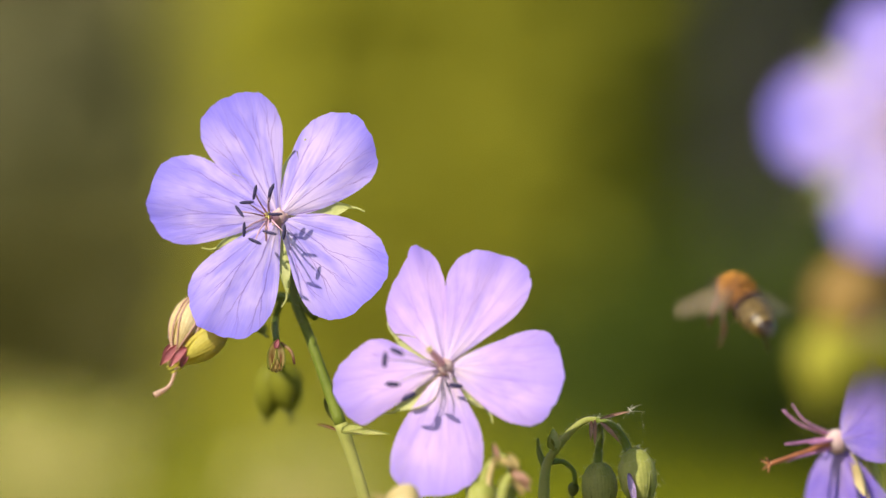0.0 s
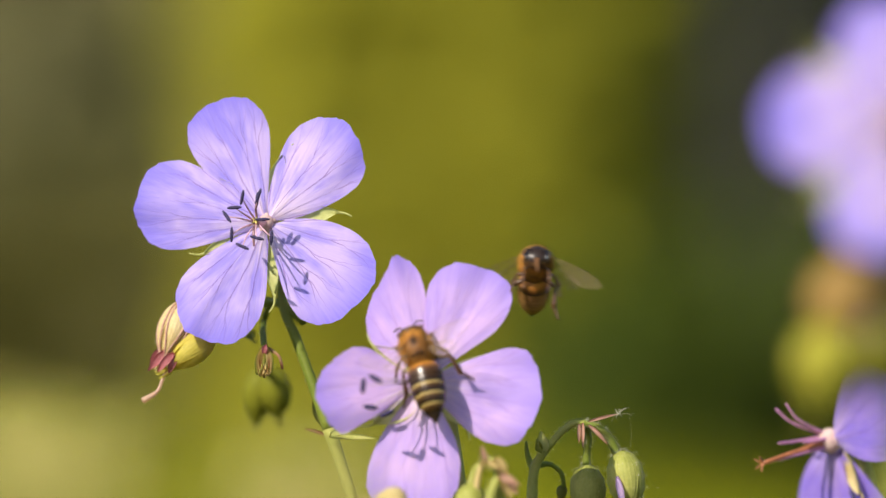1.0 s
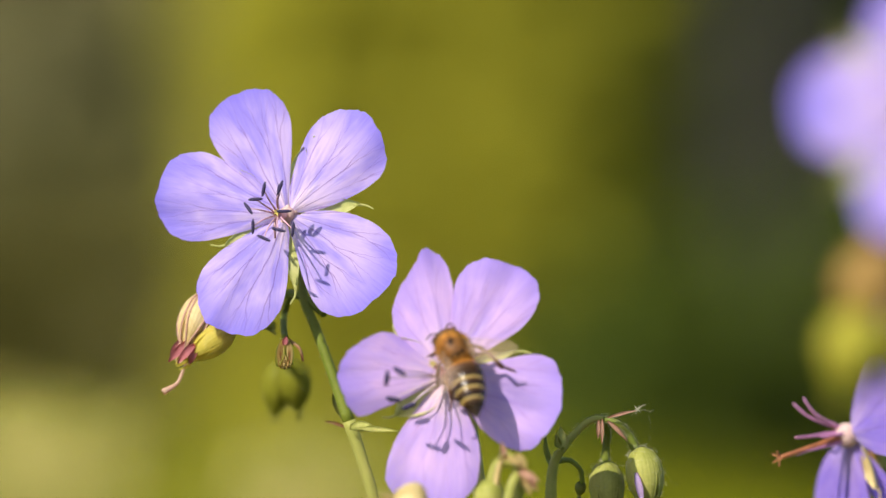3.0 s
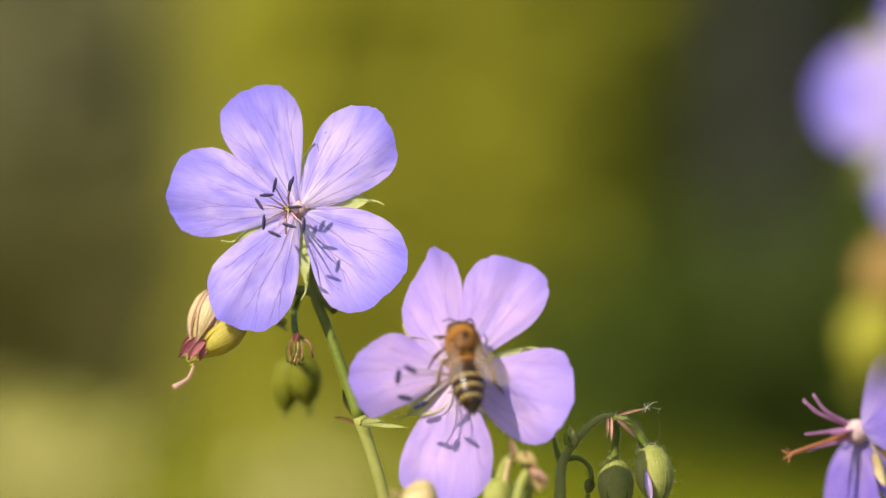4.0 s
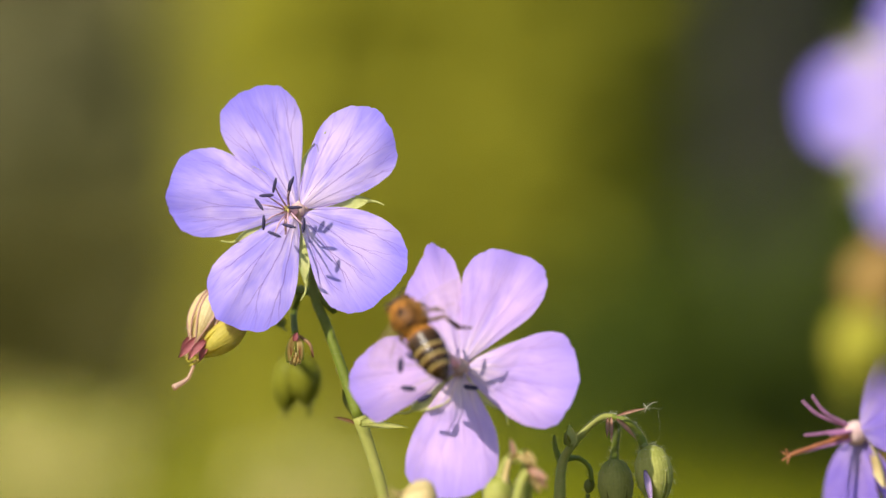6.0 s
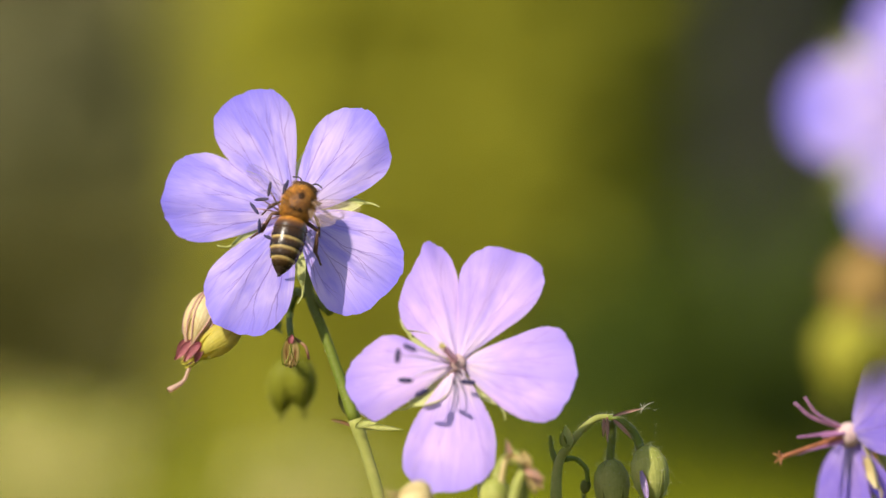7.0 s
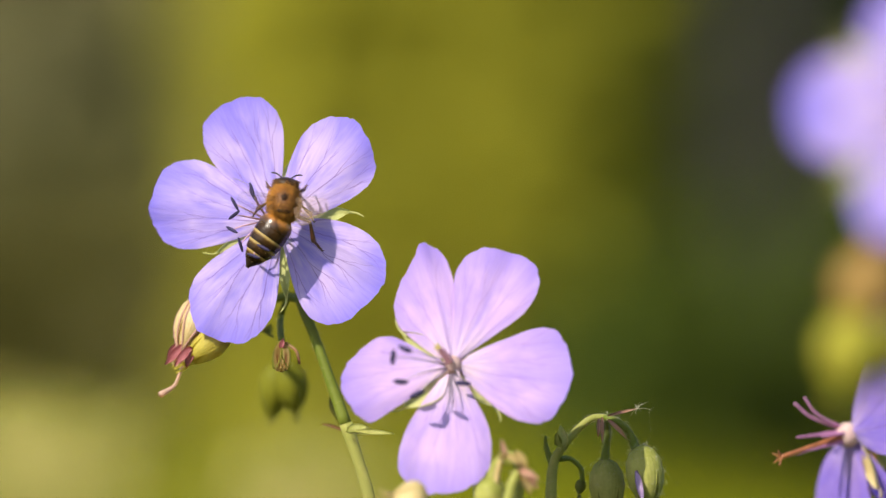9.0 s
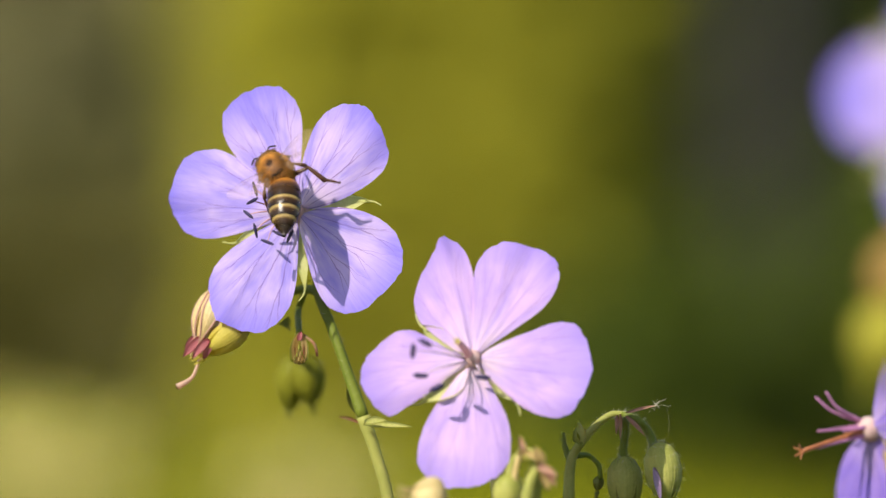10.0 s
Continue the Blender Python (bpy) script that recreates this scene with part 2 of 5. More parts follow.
def petal_mesh(rng, angle, long, left, right, tip, cup=0.0, curl=0.06, lift=0.0, wave=0.00030):
    """A petal that fans out from its claw in the flower's plane (x right, y up, z forwards). left, right: its half-breadths at the
    stations of its length; tip: how far its end lies to the right of its axis."""
    bm = bmesh.new()
    layer = bm.loops.layers.uv.new("blade")
    outline = [(-left[0] * 0.55, 0.12 * long, 0)] + [(-w, y * long, 0) for w, y in zip(left, STATIONS)] + [(tip, long, 0)]
    outline += [(w, y * long, 0) for w, y in zip(right[::-1], STATIONS[::-1])] + [(right[0] * 0.55, 0.12 * long, 0)]
    edge = [q for q, _ in smooth_line(outline, [0] * len(outline), 6)]
    for _ in range(3):
        edge = edge[:1] + [(a + 2 * b + c) / 4 for a, b, c in zip(edge, edge[1:], edge[2:])] + edge[-1:]
    rows, cols = 26, len(edge) - 1
    phase = [rng.uniform(0, 6.3) for _ in range(10)]
    broad = max(left) + max(right)
    reach = max(abs(math.atan2(q.x, q.y)) for q in edge if q.y > 0.3 * long)
    grid, marks = [], {}
    for i in range(rows + 1):
        row = []
        for j, rim in enumerate(edge):
            c = -1 + 2 * j / cols
            # a faintly nibbled margin
            fret = 1 + 0.006 * math.sin(19 * c + phase[0]) + 0.005 * math.sin(43 * c + phase[1]) + 0.004 * math.sin(77 * c + phase[4])
            root = Vector((0.0005 * c, 0.0010, 0))
            q = root.lerp(rim * fret, i / rows)
            s, u = q.length / long, 2 * q.x / broad
            turn = math.atan2(q.x, q.y) / reach
            z = cup * long * s * s - curl * broad * u * u * s + lift * s
            z += wave * s * math.sin(3.6 * u + phase[3]) + wave * 0.5 * s * s * math.sin(7.5 * u + 2 * s + phase[5])
            z += wave * 0.22 * s * (1.1 - s) * math.sin(15 * turn + phase[8]) + wave * 0.10 * s ** 3 * math.sin(31 * turn + 5 * s + phase[7])
            z += 0.0006 * max(0.0, 1 - s) * (1 - abs(c))
            v = bm.verts.new((q.x, q.y, z))
            marks[v] = (0.5 + 0.5 * turn, s)
            row.append(v)
        grid.append(row)
    for a, b in zip(grid, grid[1:]):
        for j in range(cols):
            face = bm.faces.new((a[j + 1], a[j], b[j], b[j + 1]))
            for loop in face.loops:
                loop[layer].uv = marks[loop.vert]
    bm.transform(Matrix.Rotation(radians(angle - 90), 4, "Z"))
    return bm


def sepal_mesh(rng, angle, long, wide, back=-0.0003, awn=0.003):
    """A pointed sepal behind the petals, with a thin awn at its tip and a keel."""
    bm = bmesh.new()
    rows, cols = 10, 6
    grid = []
    for i in range(rows + 1):
        s = i / rows
        f = math.sin(math.pi * (0.12 + 0.86 * s)) ** 0.8
        row = []
        for j in range(cols + 1):
            c = -1 + 2 * j / cols
            z = -0.0006 - back * s * s + 0.16 * wide * c * c - 0.0002 * math.cos(3 * math.pi * c)
            row.append(bm.verts.new((wide / 2 * f * c, 0.001 + long * s, z)))
        grid.append(row)
    for a, b in zip(grid, grid[1:]):
        for j in range(cols):
            bm.faces.new((a[j], a[j + 1], b[j + 1], b[j]))
    z = -0.0006 - back
    tube(bm, [(0, long, z), (0.0003, long + awn * 0.6, z - 0.0002), (0.0011, long + awn, z + 0.0003)], [0.00028, 0.00016, 0.0001], 5, 3)
    bm.transform(Matrix.Rotation(radians(angle - 90), 4, "Z"))
    return bm


def stamen(parent, foot, head, lean, material_, anther=True, size=0.0022, stout=1.0):
    """A curved filament and the dark anther that is poised on it."""
    foot, head = Vector(foot), Vector(head)
    mid = foot.lerp(head, 0.55) + Vector((0, 0, 0.0014))
    bm = tube(bmesh.new(), [foot, mid, head], [0.00017, 0.00012, 0.00008] if anther else [0.00032, 0.00024, 0.00016], 6, 5)
    if not anther:
        return part("stamen", bm, material_, parent)
    slim_faces = len(bm.faces)
    way = Vector((math.cos(radians(lean)), math.sin(radians(lean)), 0.25)).normalized()
    tube(bm, [head - way * size * 0.52, head - way * size * 0.25, head + way * size * 0.25, head + way * size * 0.52],
         [0.00014 * stout, 0.00028 * stout, 0.00028 * stout, 0.00012 * stout], 8, 3, 0.85)
    bm.faces.ensure_lookup_table()
    for face in bm.faces[slim_faces:]:
        face.material_index = 1
    ob = part("stamen", bm, material_, parent, "rosy filament with a blue-black anther")
    ob.data.materials.append(ANTHER)
    return ob


def flower_head(parent, at, normal, petals, stamens, sepals, mat, seed, style=0.009, filament=FILAMENT, column=None, knob=0.0, anthers=True, lean=(-0.0002, 0.0002), perch=0.001, stout=1.0, sepal=SEPAL_PALE):
    """receptacle > petals, sepals, stamens, pistil; at and normal in the plant's space."""
    rng = random.Random(seed)
    bm = ball(bmesh.new(), (0, 0, -0.0008), (0.0017, 0.0017, 0.0015))
    for k in range(5):
        a = 2 * math.pi * k / 5 + 0.3
        ball(bm, (0.0012 * math.cos(a), 0.0012 * math.sin(a), 0.0003), (0.00036, 0.00036, 0.00040), cuts=8)
    head = part("flower_head", bm, RECEPTACLE, parent)
    head.matrix_basis = Matrix.Translation(at) @ facing(normal)
    blades, threads = [], []
    for i, spec in enumerate(petals):
        ob = part("petal", petal_mesh(rng, **spec), mat, head)
        ob.location.z = 0.00025 * (i % 3)
        blades.append(ob)
    for angle, long, wide in sepals:
        part("sepal", sepal_mesh(rng, angle, long, wide), sepal, head, "hairy pointed sepal")
    for x, y, z, tilt in stamens:
        d = Vector((x, y, 0)).normalized() * 0.0009
        foot = (d.x, d.y, perch) if perch < 0.002 else (lean[0] + d.x * 0.5, lean[1] + d.y * 0.5, perch)
        threads.append((stamen(head, foot, (x, y, z), tilt, filament, anthers, stout=stout), Vector(foot), Vector((x, y, z))))
    bm = tube(bmesh.new(), [(0, 0, 0), (lean[0] * 0.45, lean[1] * 0.5, style * 0.5), (lean[0], lean[1], style)], [0.0009, 0.00055, 0.00045] if style < 0.012 else [0.0007, 0.00044, 0.00036], 8, 4)
    part("pistil", bm, column or PISTIL, head)
    if knob:
        part("nectary", ball(bmesh.new(), (0, 0, 0.0009), (knob, knob, knob * 0.9), cuts=12), RECEPTACLE, head, "cream-coloured swollen flower base")
    bm = bmesh.new()
    for k in range(5):
        a = 2 * math.pi * k / 5
        way = Vector((math.cos(a), math.sin(a), 0.5))
        lobe = 2.2 if style > 0.012 else 1.0
        tip = Vector((lean[0], lean[1], style))
        tube(bm, [tip - Vector((0, 0, 0.0003)), tip + 0.0003 * lobe * way, tip + 0.0006 * lobe * way],
             [0.00018, 0.00015, 0.00008], 5, 2)
    part("stigma", bm, column or STIGMA, head, "five-lobed stigma")
    return head, blades, threads


def bud(parent, foot, tip, wide, core, leaf, seed, label="", open_by=0.0, hair=220, awn=0.002, name="bud", rib=None):
    """A nodding calyx: a closed core wrapped in five keeled sepals, with short hairs. Places in the plant's space."""
    rng = random.Random(seed)
    foot, tip = Vector(foot), Vector(tip)
    long = (tip - foot).length
    bm = bmesh.new()
    profile = [(0.0, 0.18), (0.08, 0.62), (0.25, 0.92), (0.45, 1.0), (0.65, 0.86), (0.82, 0.55), (0.94, 0.25), (1.0, 0.06)]
    rings = []
    for s, f in profile:
        ring = []
        for k in range(20):
            a = 2 * math.pi * k / 20
            r = wide / 2 * f * 0.955 * (1 + 0.02 * math.cos(5 * a))
            ring.append(bm.verts.new((r * math.cos(a), long * s, r * math.sin(a))))
        rings.append(ring)
    for a, b in zip(rings, rings[1:]):
        for k in range(20):
            bm.faces.new((a[k], b[k], b[(k + 1) % 20], a[(k + 1) % 20]))
    bm.faces.new(rings[0]), bm.faces.new(rings[-1][::-1])
    ob = part(name, bm, core, parent, label)
    ob.matrix_basis = Matrix.Translation(foot) @ along(tip - foot, (0, -1, 0.2))
    for k in range(5):
        a0 = 2 * math.pi * k / 5 + 0.35
        bm = bmesh.new()
        grid = []
        spots = []
        for s, f in ((0.0, 0.2), (0.08, 0.64), (0.25, 0.94), (0.45, 1.02), (0.65, 0.90), (0.82, 0.62), (0.95, 0.33), (1.05, 0.16)):
            row = []
            spread = 0.67 * math.sin(math.pi * min(1.0, 0.25 + 0.72 * s)) ** 0.7
            for j in range(17):
                c = -1 + j / 8
                a = a0 + c * spread
                r = wide / 2 * (f + open_by * s * s) * (1.0 + 0.05 * (1 - abs(c)) + 0.022 * math.cos(6 * math.pi * c))
                q = Vector((r * math.cos(a), long * s, r * math.sin(a)))
                row.append(bm.verts.new(q))
                if rng.random() < 0.9:
                    spots.append((q, Vector((math.cos(a), -0.25, math.sin(a)))))
            grid.append(row)
        for a, b in zip(grid, grid[1:]):
            for j in range(16):
                bm.faces.new((a[j], b[j], b[j + 1], a[j + 1]))
        lines = [[v.co * 1.012 for v in row] for row in grid]
        q = grid[-1][8].co
        tube(bm, [q, q + Vector((0, awn * 0.5, 0)), q + Vector((0.0002, awn, 0.0002))], [0.00025, 0.00014, 0.00007], 5, 2)
        part("sepal", bm, leaf, ob)
        if rib:
            bm = bmesh.new()
            for j in (2, 14):
                tube(bm, [row[j] for row in lines], [0.00008, 0.00016, 0.00018, 0.00018, 0.00017, 0.00015, 0.00012, 0.00006], 6, 2)
            part("rib", bm, rib, ob, "red-brown rib")
        if hair:
            bm = bmesh.new()
            more = [rng.choice(spots) for _ in range(hair // 5)]
            hairs(bm, rng, [(q + Vector([rng.uniform(-0.0004, 0.0004) for _ in range(3)]), d) for q, d in more], 0.0006, 0.000011)
            tagged(part("hair", bm, HAIR_PALE, ob, "fine pale hairs"), kind="stuff")
    return ob


def bract(parent, foot, tip, wide, mat, bend=0.001, name="bract"):
    foot, tip = Vector(foot), Vector(tip)
    long = (tip - foot).length
    bm = bmesh.new()
    grid = []
    for i in range(9):
        s = i / 8
        f = math.sin(math.pi * (0.1 + 0.88 * s)) ** 0.9
        row = [bm.verts.new((wide / 2 * f * c, long * s, bend * math.sin(math.pi * s) + 0.25 * wide * c * c)) for c in (-1, -0.5, 0, 0.5, 1)]
        grid.append(row)
    for a, b in zip(grid, grid[1:]):
        for j in range(4):
            bm.faces.new((a[j], a[j + 1], b[j + 1], b[j]))
    bmesh.ops.solidify(bm, geom=bm.faces[:], thickness=0.00018)
    ob = part(name, bm, mat, parent)
    ob.matrix_basis = Matrix.Translation(foot) @ along(tip - foot, (0, -1, 0.3))
    return ob


def stalk(parent, points, radii, mat, seed, hair=0, name="stem", label=""):
    ob = part(name, tube(bmesh.new(), points, radii, 12, 6), mat, parent, label)
    if hair:
        bm = bmesh.new()
        stem_hairs(bm, random.Random(seed), points, radii, hair)
        tagged(part("hair", bm, HAIR_PALE, ob, "fine pale hairs"), kind="stuff")
    return ob


def rel(base, *points):
    return [tuple(Vector(p) - Vector(base)) for p in points]


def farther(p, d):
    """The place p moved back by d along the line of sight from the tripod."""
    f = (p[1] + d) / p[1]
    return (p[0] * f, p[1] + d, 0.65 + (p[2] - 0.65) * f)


# ---- ground ----
def ground():
    m, n, l, p = material("meadow_soil")
    broad = noise_out(n, l, 1.3, 4.0)
    fine = noise_out(n, l, 45.0, 5.0)
    base = ramp(n, l, broad, [(0.3, (0.040, 0.046, 0.008)), (0.7, (0.085, 0.092, 0.012))])
    l.new(blend(n, l, 0.4, base, ramp(n, l, fine, [(0.3, (0.03, 0.028, 0.012)), (0.7, (0.14, 0.13, 0.04))])), p.inputs["Base Color"])
    p.inputs["Roughness"].default_value = 0.95
    bump(n, l, p, fine, 0.8, 0.02)
    bm = bmesh.new()
    ys = [-300, -60, -12, -3] + [-1 + 0.5 * i for i in range(24)] + [14, 30, 90, 400]
    xs = [-300, -60, -12] + [-4 + 0.5 * i for i in range(17)] + [12, 60, 300]
    rng = random.Random(3)
    grid = [[bm.verts.new((x, y, rng.uniform(-0.02, 0.0))) for x in xs] for y in ys]
    for a, b in zip(grid, grid[1:]):
        for j in range(len(xs) - 1):
            bm.faces.new((a[j], a[j + 1], b[j + 1], b[j]))
    tagged(new("ground", mesh_of(bm, "ground", m)), "green meadow ground with bare soil between the grass", "ground", kind="structure")


ground()


# ---- meadow and shrubs behind the flowers ----
def leaves(rng, count, place, size, droop=0.3):
    """Loose folded leaves, each its own island."""
    verts, faces = [], []
    for _ in range(count):
        q, s = place(rng), size * rng.uniform(0.6, 1.3)
        # blades turn to the light, more or less
        face = Vector((-0.45 + rng.gauss(0, 0.45), -0.6 + rng.gauss(0, 0.45), 0.65 + rng.gauss(0, 0.45))).normalized()
        m = face.to_track_quat("Z", "Y").to_matrix() @ Matrix.Rotation(rng.uniform(0, 6.3), 3, "Z")
        i = len(verts)
        for v in ((0, 0, 0), (-0.28, 0.4, 0.10), (0.28, 0.4, 0.10), (0, 0.45, 0), (0, 1.0, -droop * 0.4)):
            verts.append(q + m @ Vector(v) * s)
        faces += [(i, i + 3, i + 1), (i, i + 2, i + 3), (i + 1, i + 3, i + 4), (i + 3, i + 2, i + 4)]
    return verts, faces


def shrub(name, at, wide, deep, high, count, size, mat, seed, label, trunks=5, lumps=9, low=0.06, category="shrub", lump_size=(0.22, 0.36)):
    rng = random.Random(seed)
    top = thing(name, at, label, category, "shrubs behind the flowers")
    lump = []
    for _ in range(lumps):
        lump.append((Vector((rng.uniform(-0.75, 0.75) * wide / 2, rng.uniform(-0.7, 0.7) * deep / 2, rng.uniform(low + 0.1, 0.86) * high)),
                     rng.uniform(*lump_size)))

    def place(r):
        c, k = r.choice(lump)
        d = Vector((r.gauss(0, 1), r.gauss(0, 1), r.gauss(0, 1))).normalized() * r.uniform(0.4, 1.0) ** 0.5 * k
        q = c + Vector((d.x * wide, d.y * deep, d.z * high))
        return Vector((q.x, q.y, max(q.z, 0.01)))

    verts, faces = leaves(rng, count, place, size)
    me = bpy.data.meshes.new("crown")
    me.from_pydata(verts, [], faces)
    me.materials.append(mat)
    crown = new("crown", me)
    crown.parent = top
    for k in range(trunks):
        c = lump[k % lumps][0]
        bm = tube(bmesh.new(), [(c.x * 0.2, c.y * 0.2, -0.03), (c.x * 0.5, c.y * 0.6, c.z * 0.5), tuple(c)], [0.012 * high + 0.004, 0.008 * high + 0.003, 0.003], 7, 4)
        part("branch", bm, BARK, top)
    return top


def bark_material():
    m, n, l, p = material("bark_grey")
    c = n.new("ShaderNodeMapping")
    c.inputs["Scale"].default_value = (1.0, 1.0, 0.25)
    l.new(n.new("ShaderNodeTexCoord").outputs["Object"], c.inputs[0])
    f = noise_out(n, l, 55.0, 5.0, c.outputs[0])
    l.new(ramp(n, l, f, [(0.3, (0.036, 0.033, 0.032)), (0.7, (0.080, 0.073, 0.070))]), p.inputs["Base Color"])
    p.inputs["Roughness"].default_value = 0.9
    p.inputs["Specular IOR Level"].default_value = 0.1
    bump(n, l, p, f, 0.9, 0.01)
    return m


BARK = bark_material()
# bright leaves: the sunlight on this shrub is put into their colour
LEAF_SUNNY = foliage_material("leaf_sunlit_yellow_green", (0.27, 0.26, 0.018), (0.43, 0.41, 0.038))
# olive leaves darkened: the half shade is in their colour
LEAF_HALF_SHADE = foliage_material("leaf_olive_half_shade", (0.080, 0.075, 0.018), (0.155, 0.142, 0.038))
# mid tone between the bright and dark leaves: half light held in the colour
LEAF_HALF_LIT = foliage_material("leaf_half_lit_green", (0.180, 0.184, 0.018), (0.32, 0.312, 0.034))
# hedge and crown leaves: the hedge's own shade is painted into this dark green
LEAF_DARKENED = foliage_material("leaf_green_darkened", (0.014, 0.024, 0.004), (0.042, 0.060, 0.008), 0.2)
# deep green that paints the shade low on the right into the leaves
LEAF_DEEP_SHADE = foliage_material("leaf_deep_shade_green", (0.027, 0.043, 0.003), (0.070, 0.095, 0.006), 0.2)
LEAF_GREY = foliage_material("leaf_grey_green", (0.25, 0.235, 0.10), (0.45, 0.42, 0.195))
# brown-green that paints the shade low on the left into the leaves
LEAF_SHADE = foliage_material("leaf_brown_shade", (0.038, 0.036, 0.006), (0.090, 0.082, 0.014), 0.2)
GRASS = foliage_material("grass_green", (0.15, 0.160, 0.002), (0.30, 0.305, 0.006))
GRASS_PALE = foliage_material("grass_seed_straw", (0.46, 0.40, 0.10), (0.70, 0.61, 0.20))

shrub("sunny_shrub", (-0.022, 4.1, 0), 0.235, 0.20, 1.25, 14000, 0.045, LEAF_SUNNY, 11, "yellow-green shrub with sunlight in its leaf colour, behind the flowers", lumps=95, lump_size=(0.14, 0.22))
shrub("mid_shrub", (0.105, 4.55, 0), 0.16, 0.2, 1.3, 7000, 0.045, LEAF_HALF_LIT, 16, "green shrub with half light in its leaf colour, behind the flowers", lumps=50, lump_size=(0.14, 0.22))
shrub("olive_shrub", (-0.50, 5.2, 0), 0.70, 0.6, 0.74, 12000, 0.05, LEAF_HALF_SHADE, 12, "olive-green shrub with half shade in its leaf colour", lumps=40, lump_size=(0.14, 0.2))
shrub("dark_shrub", (0.210, 3.75, 0), 0.33, 0.4, 0.69, 12000, 0.04, LEAF_DEEP_SHADE, 13, "low green shrub with shade in its leaf colour, in front of a grey trunk", lumps=30, lump_size=(0.16, 0.24))
shrub("pale_shrub", (-0.43, 6.6, 0), 0.62, 0.22, 1.45, 9000, 0.05, LEAF_GREY, 14, "pale grey-green shrub in the sun", lumps=10)
shrub("dark_shrub", (-0.285, 3.75, 0), 0.15, 0.3, 0.665, 7000, 0.04, LEAF_SHADE, 15, "low shrub with shade put into its brown-green leaf colour", lumps=24, lump_size=(0.16, 0.24))
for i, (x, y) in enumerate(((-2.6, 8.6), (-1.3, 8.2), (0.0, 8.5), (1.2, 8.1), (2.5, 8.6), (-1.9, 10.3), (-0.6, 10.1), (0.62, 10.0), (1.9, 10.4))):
    shrub("hedge_shrub", (x, y, 0), 1.7, 1.1, 2.6, 15000, 0.11, LEAF_DARKENED, 20 + i, "tall hedge shrub with its shade in the dark leaf colour", lumps=16, category="hedge")


def trunk():
    top = thing("tree", (0.282, 6.4, 0), "tree with a smooth grey trunk and a dark crown", "tree")
    bm = tube(bmesh.new(), [(0, 0, -0.05), (0.01, 0, 0.4), (0.0, 0.02, 1.4), (0.05, 0, 2.6), (0.02, 0.05, 3.4)], [0.085, 0.060, 0.055, 0.045, 0.03], 16, 6)
    part("trunk", bm, BARK, top, "grey bark trunk")
    rng = random.Random(31)
    centres = []
    for k in range(9):
        a, z = k * 2.4, 1.9 + 0.17 * k
        tip = Vector((math.cos(a) * (1.15 - 0.06 * k), math.sin(a) * (1.15 - 0.06 * k), z + 0.5))
        part("limb", tube(bmesh.new(), [(0.03, 0, z), tuple(tip * 0.55 + Vector((0, 0, z * 0.42))), tuple(tip)], [0.03, 0.02, 0.006], 7, 4), BARK, top)
        centres += [tip, tip * 0.7 + Vector((0, 0, 0.3 * z))]

    def place(r):
        return r.choice(centres) + Vector((r.gauss(0, 0.24), r.gauss(0, 0.24), r.gauss(0, 0.16)))

    verts, faces = leaves(rng, 7000, place, 0.08)
    me = bpy.data.meshes.new("crown")
    me.from_pydata(verts, [], faces)
    me.materials.append(LEAF_DARKENED)
    new("crown", me).parent = top


trunk()


def grass_field(name, count, spread, height, mat, seed, label, seed_head=None, width=0.0022, bend=(0.05, 0.28)):
    """Bent tapering blades in one sheet of growth; some end in a loose seed head."""
    rng = random.Random(seed)
    verts, faces, seeds = [], [], []
    for _ in range(count):
        x, y = spread(rng)
        h = height(rng, x, y)
        a, lean = rng.uniform(0, 6.3), rng.uniform(*bend) * h
        side = Vector((-math.sin(a), math.cos(a), 0)) * width * rng.uniform(0.6, 1.4)
        way = Vector((math.cos(a), math.sin(a), 0)) * lean
        i = len(verts)
        for s, w in ((0, 1.0), (0.4, 0.9), (0.75, 0.6)):
            q = Vector((x, y, -0.02 + h * s)) + way * s * s
            verts += [q - side * w, q + side * w]
        tip = Vector((x, y, -0.02 + h)) + way
        verts.append(tip)
        faces += [(i, i + 1, i + 3, i + 2), (i + 2, i + 3, i + 5, i + 4), (i + 4, i + 5, i + 6)]
        if seed_head:
            for _ in range(16):
                loose, high = seed_head
                q = tip + Vector((rng.gauss(0, loose), rng.gauss(0, loose), rng.uniform(-high, high * 0.15)))
                d = Vector((rng.uniform(-1, 1), rng.uniform(-1, 1), 0.8)) * min(0.006, high * 0.2)
                e = d.orthogonal().normalized() * d.length * 0.25
                i = len(verts)
                verts += [q, q + d * 0.5 + e, q + d, q + d * 0.5 - e]
                seeds.append(len(faces))
                faces.append((i, i + 1, i + 2, i + 3))
    me = bpy.data.meshes.new(name)
    me.from_pydata(verts, [], faces)
    me.materials.append(mat)
    if seeds:
        me.materials.append(GRASS_PALE)
        for k in seeds:
            me.polygons[k].material_index = 1
    return tagged(new(name, me), label, "grass", kind="stuff")


def fan(near, far, half, clumps=()):
    def spread(r):
        y = r.uniform(near, far)
        if clumps:
            c, w = r.choice(clumps)
            return r.gauss(c, w) * y, y
        return r.uniform(-half, half) * y, y
    return spread


def tall(r, x, y):
    """Waist-high growth that is taller on the sunny side."""
    a = x / y
    return 0.65 - y * (0.019 - 0.0045 * min(1.0, max(0.0, -a * 15)) + 0.010 * r.random() ** 0.5 + max(0.0, a + 0.005) * 0.20 + 0.003 * math.sin(90 * a))


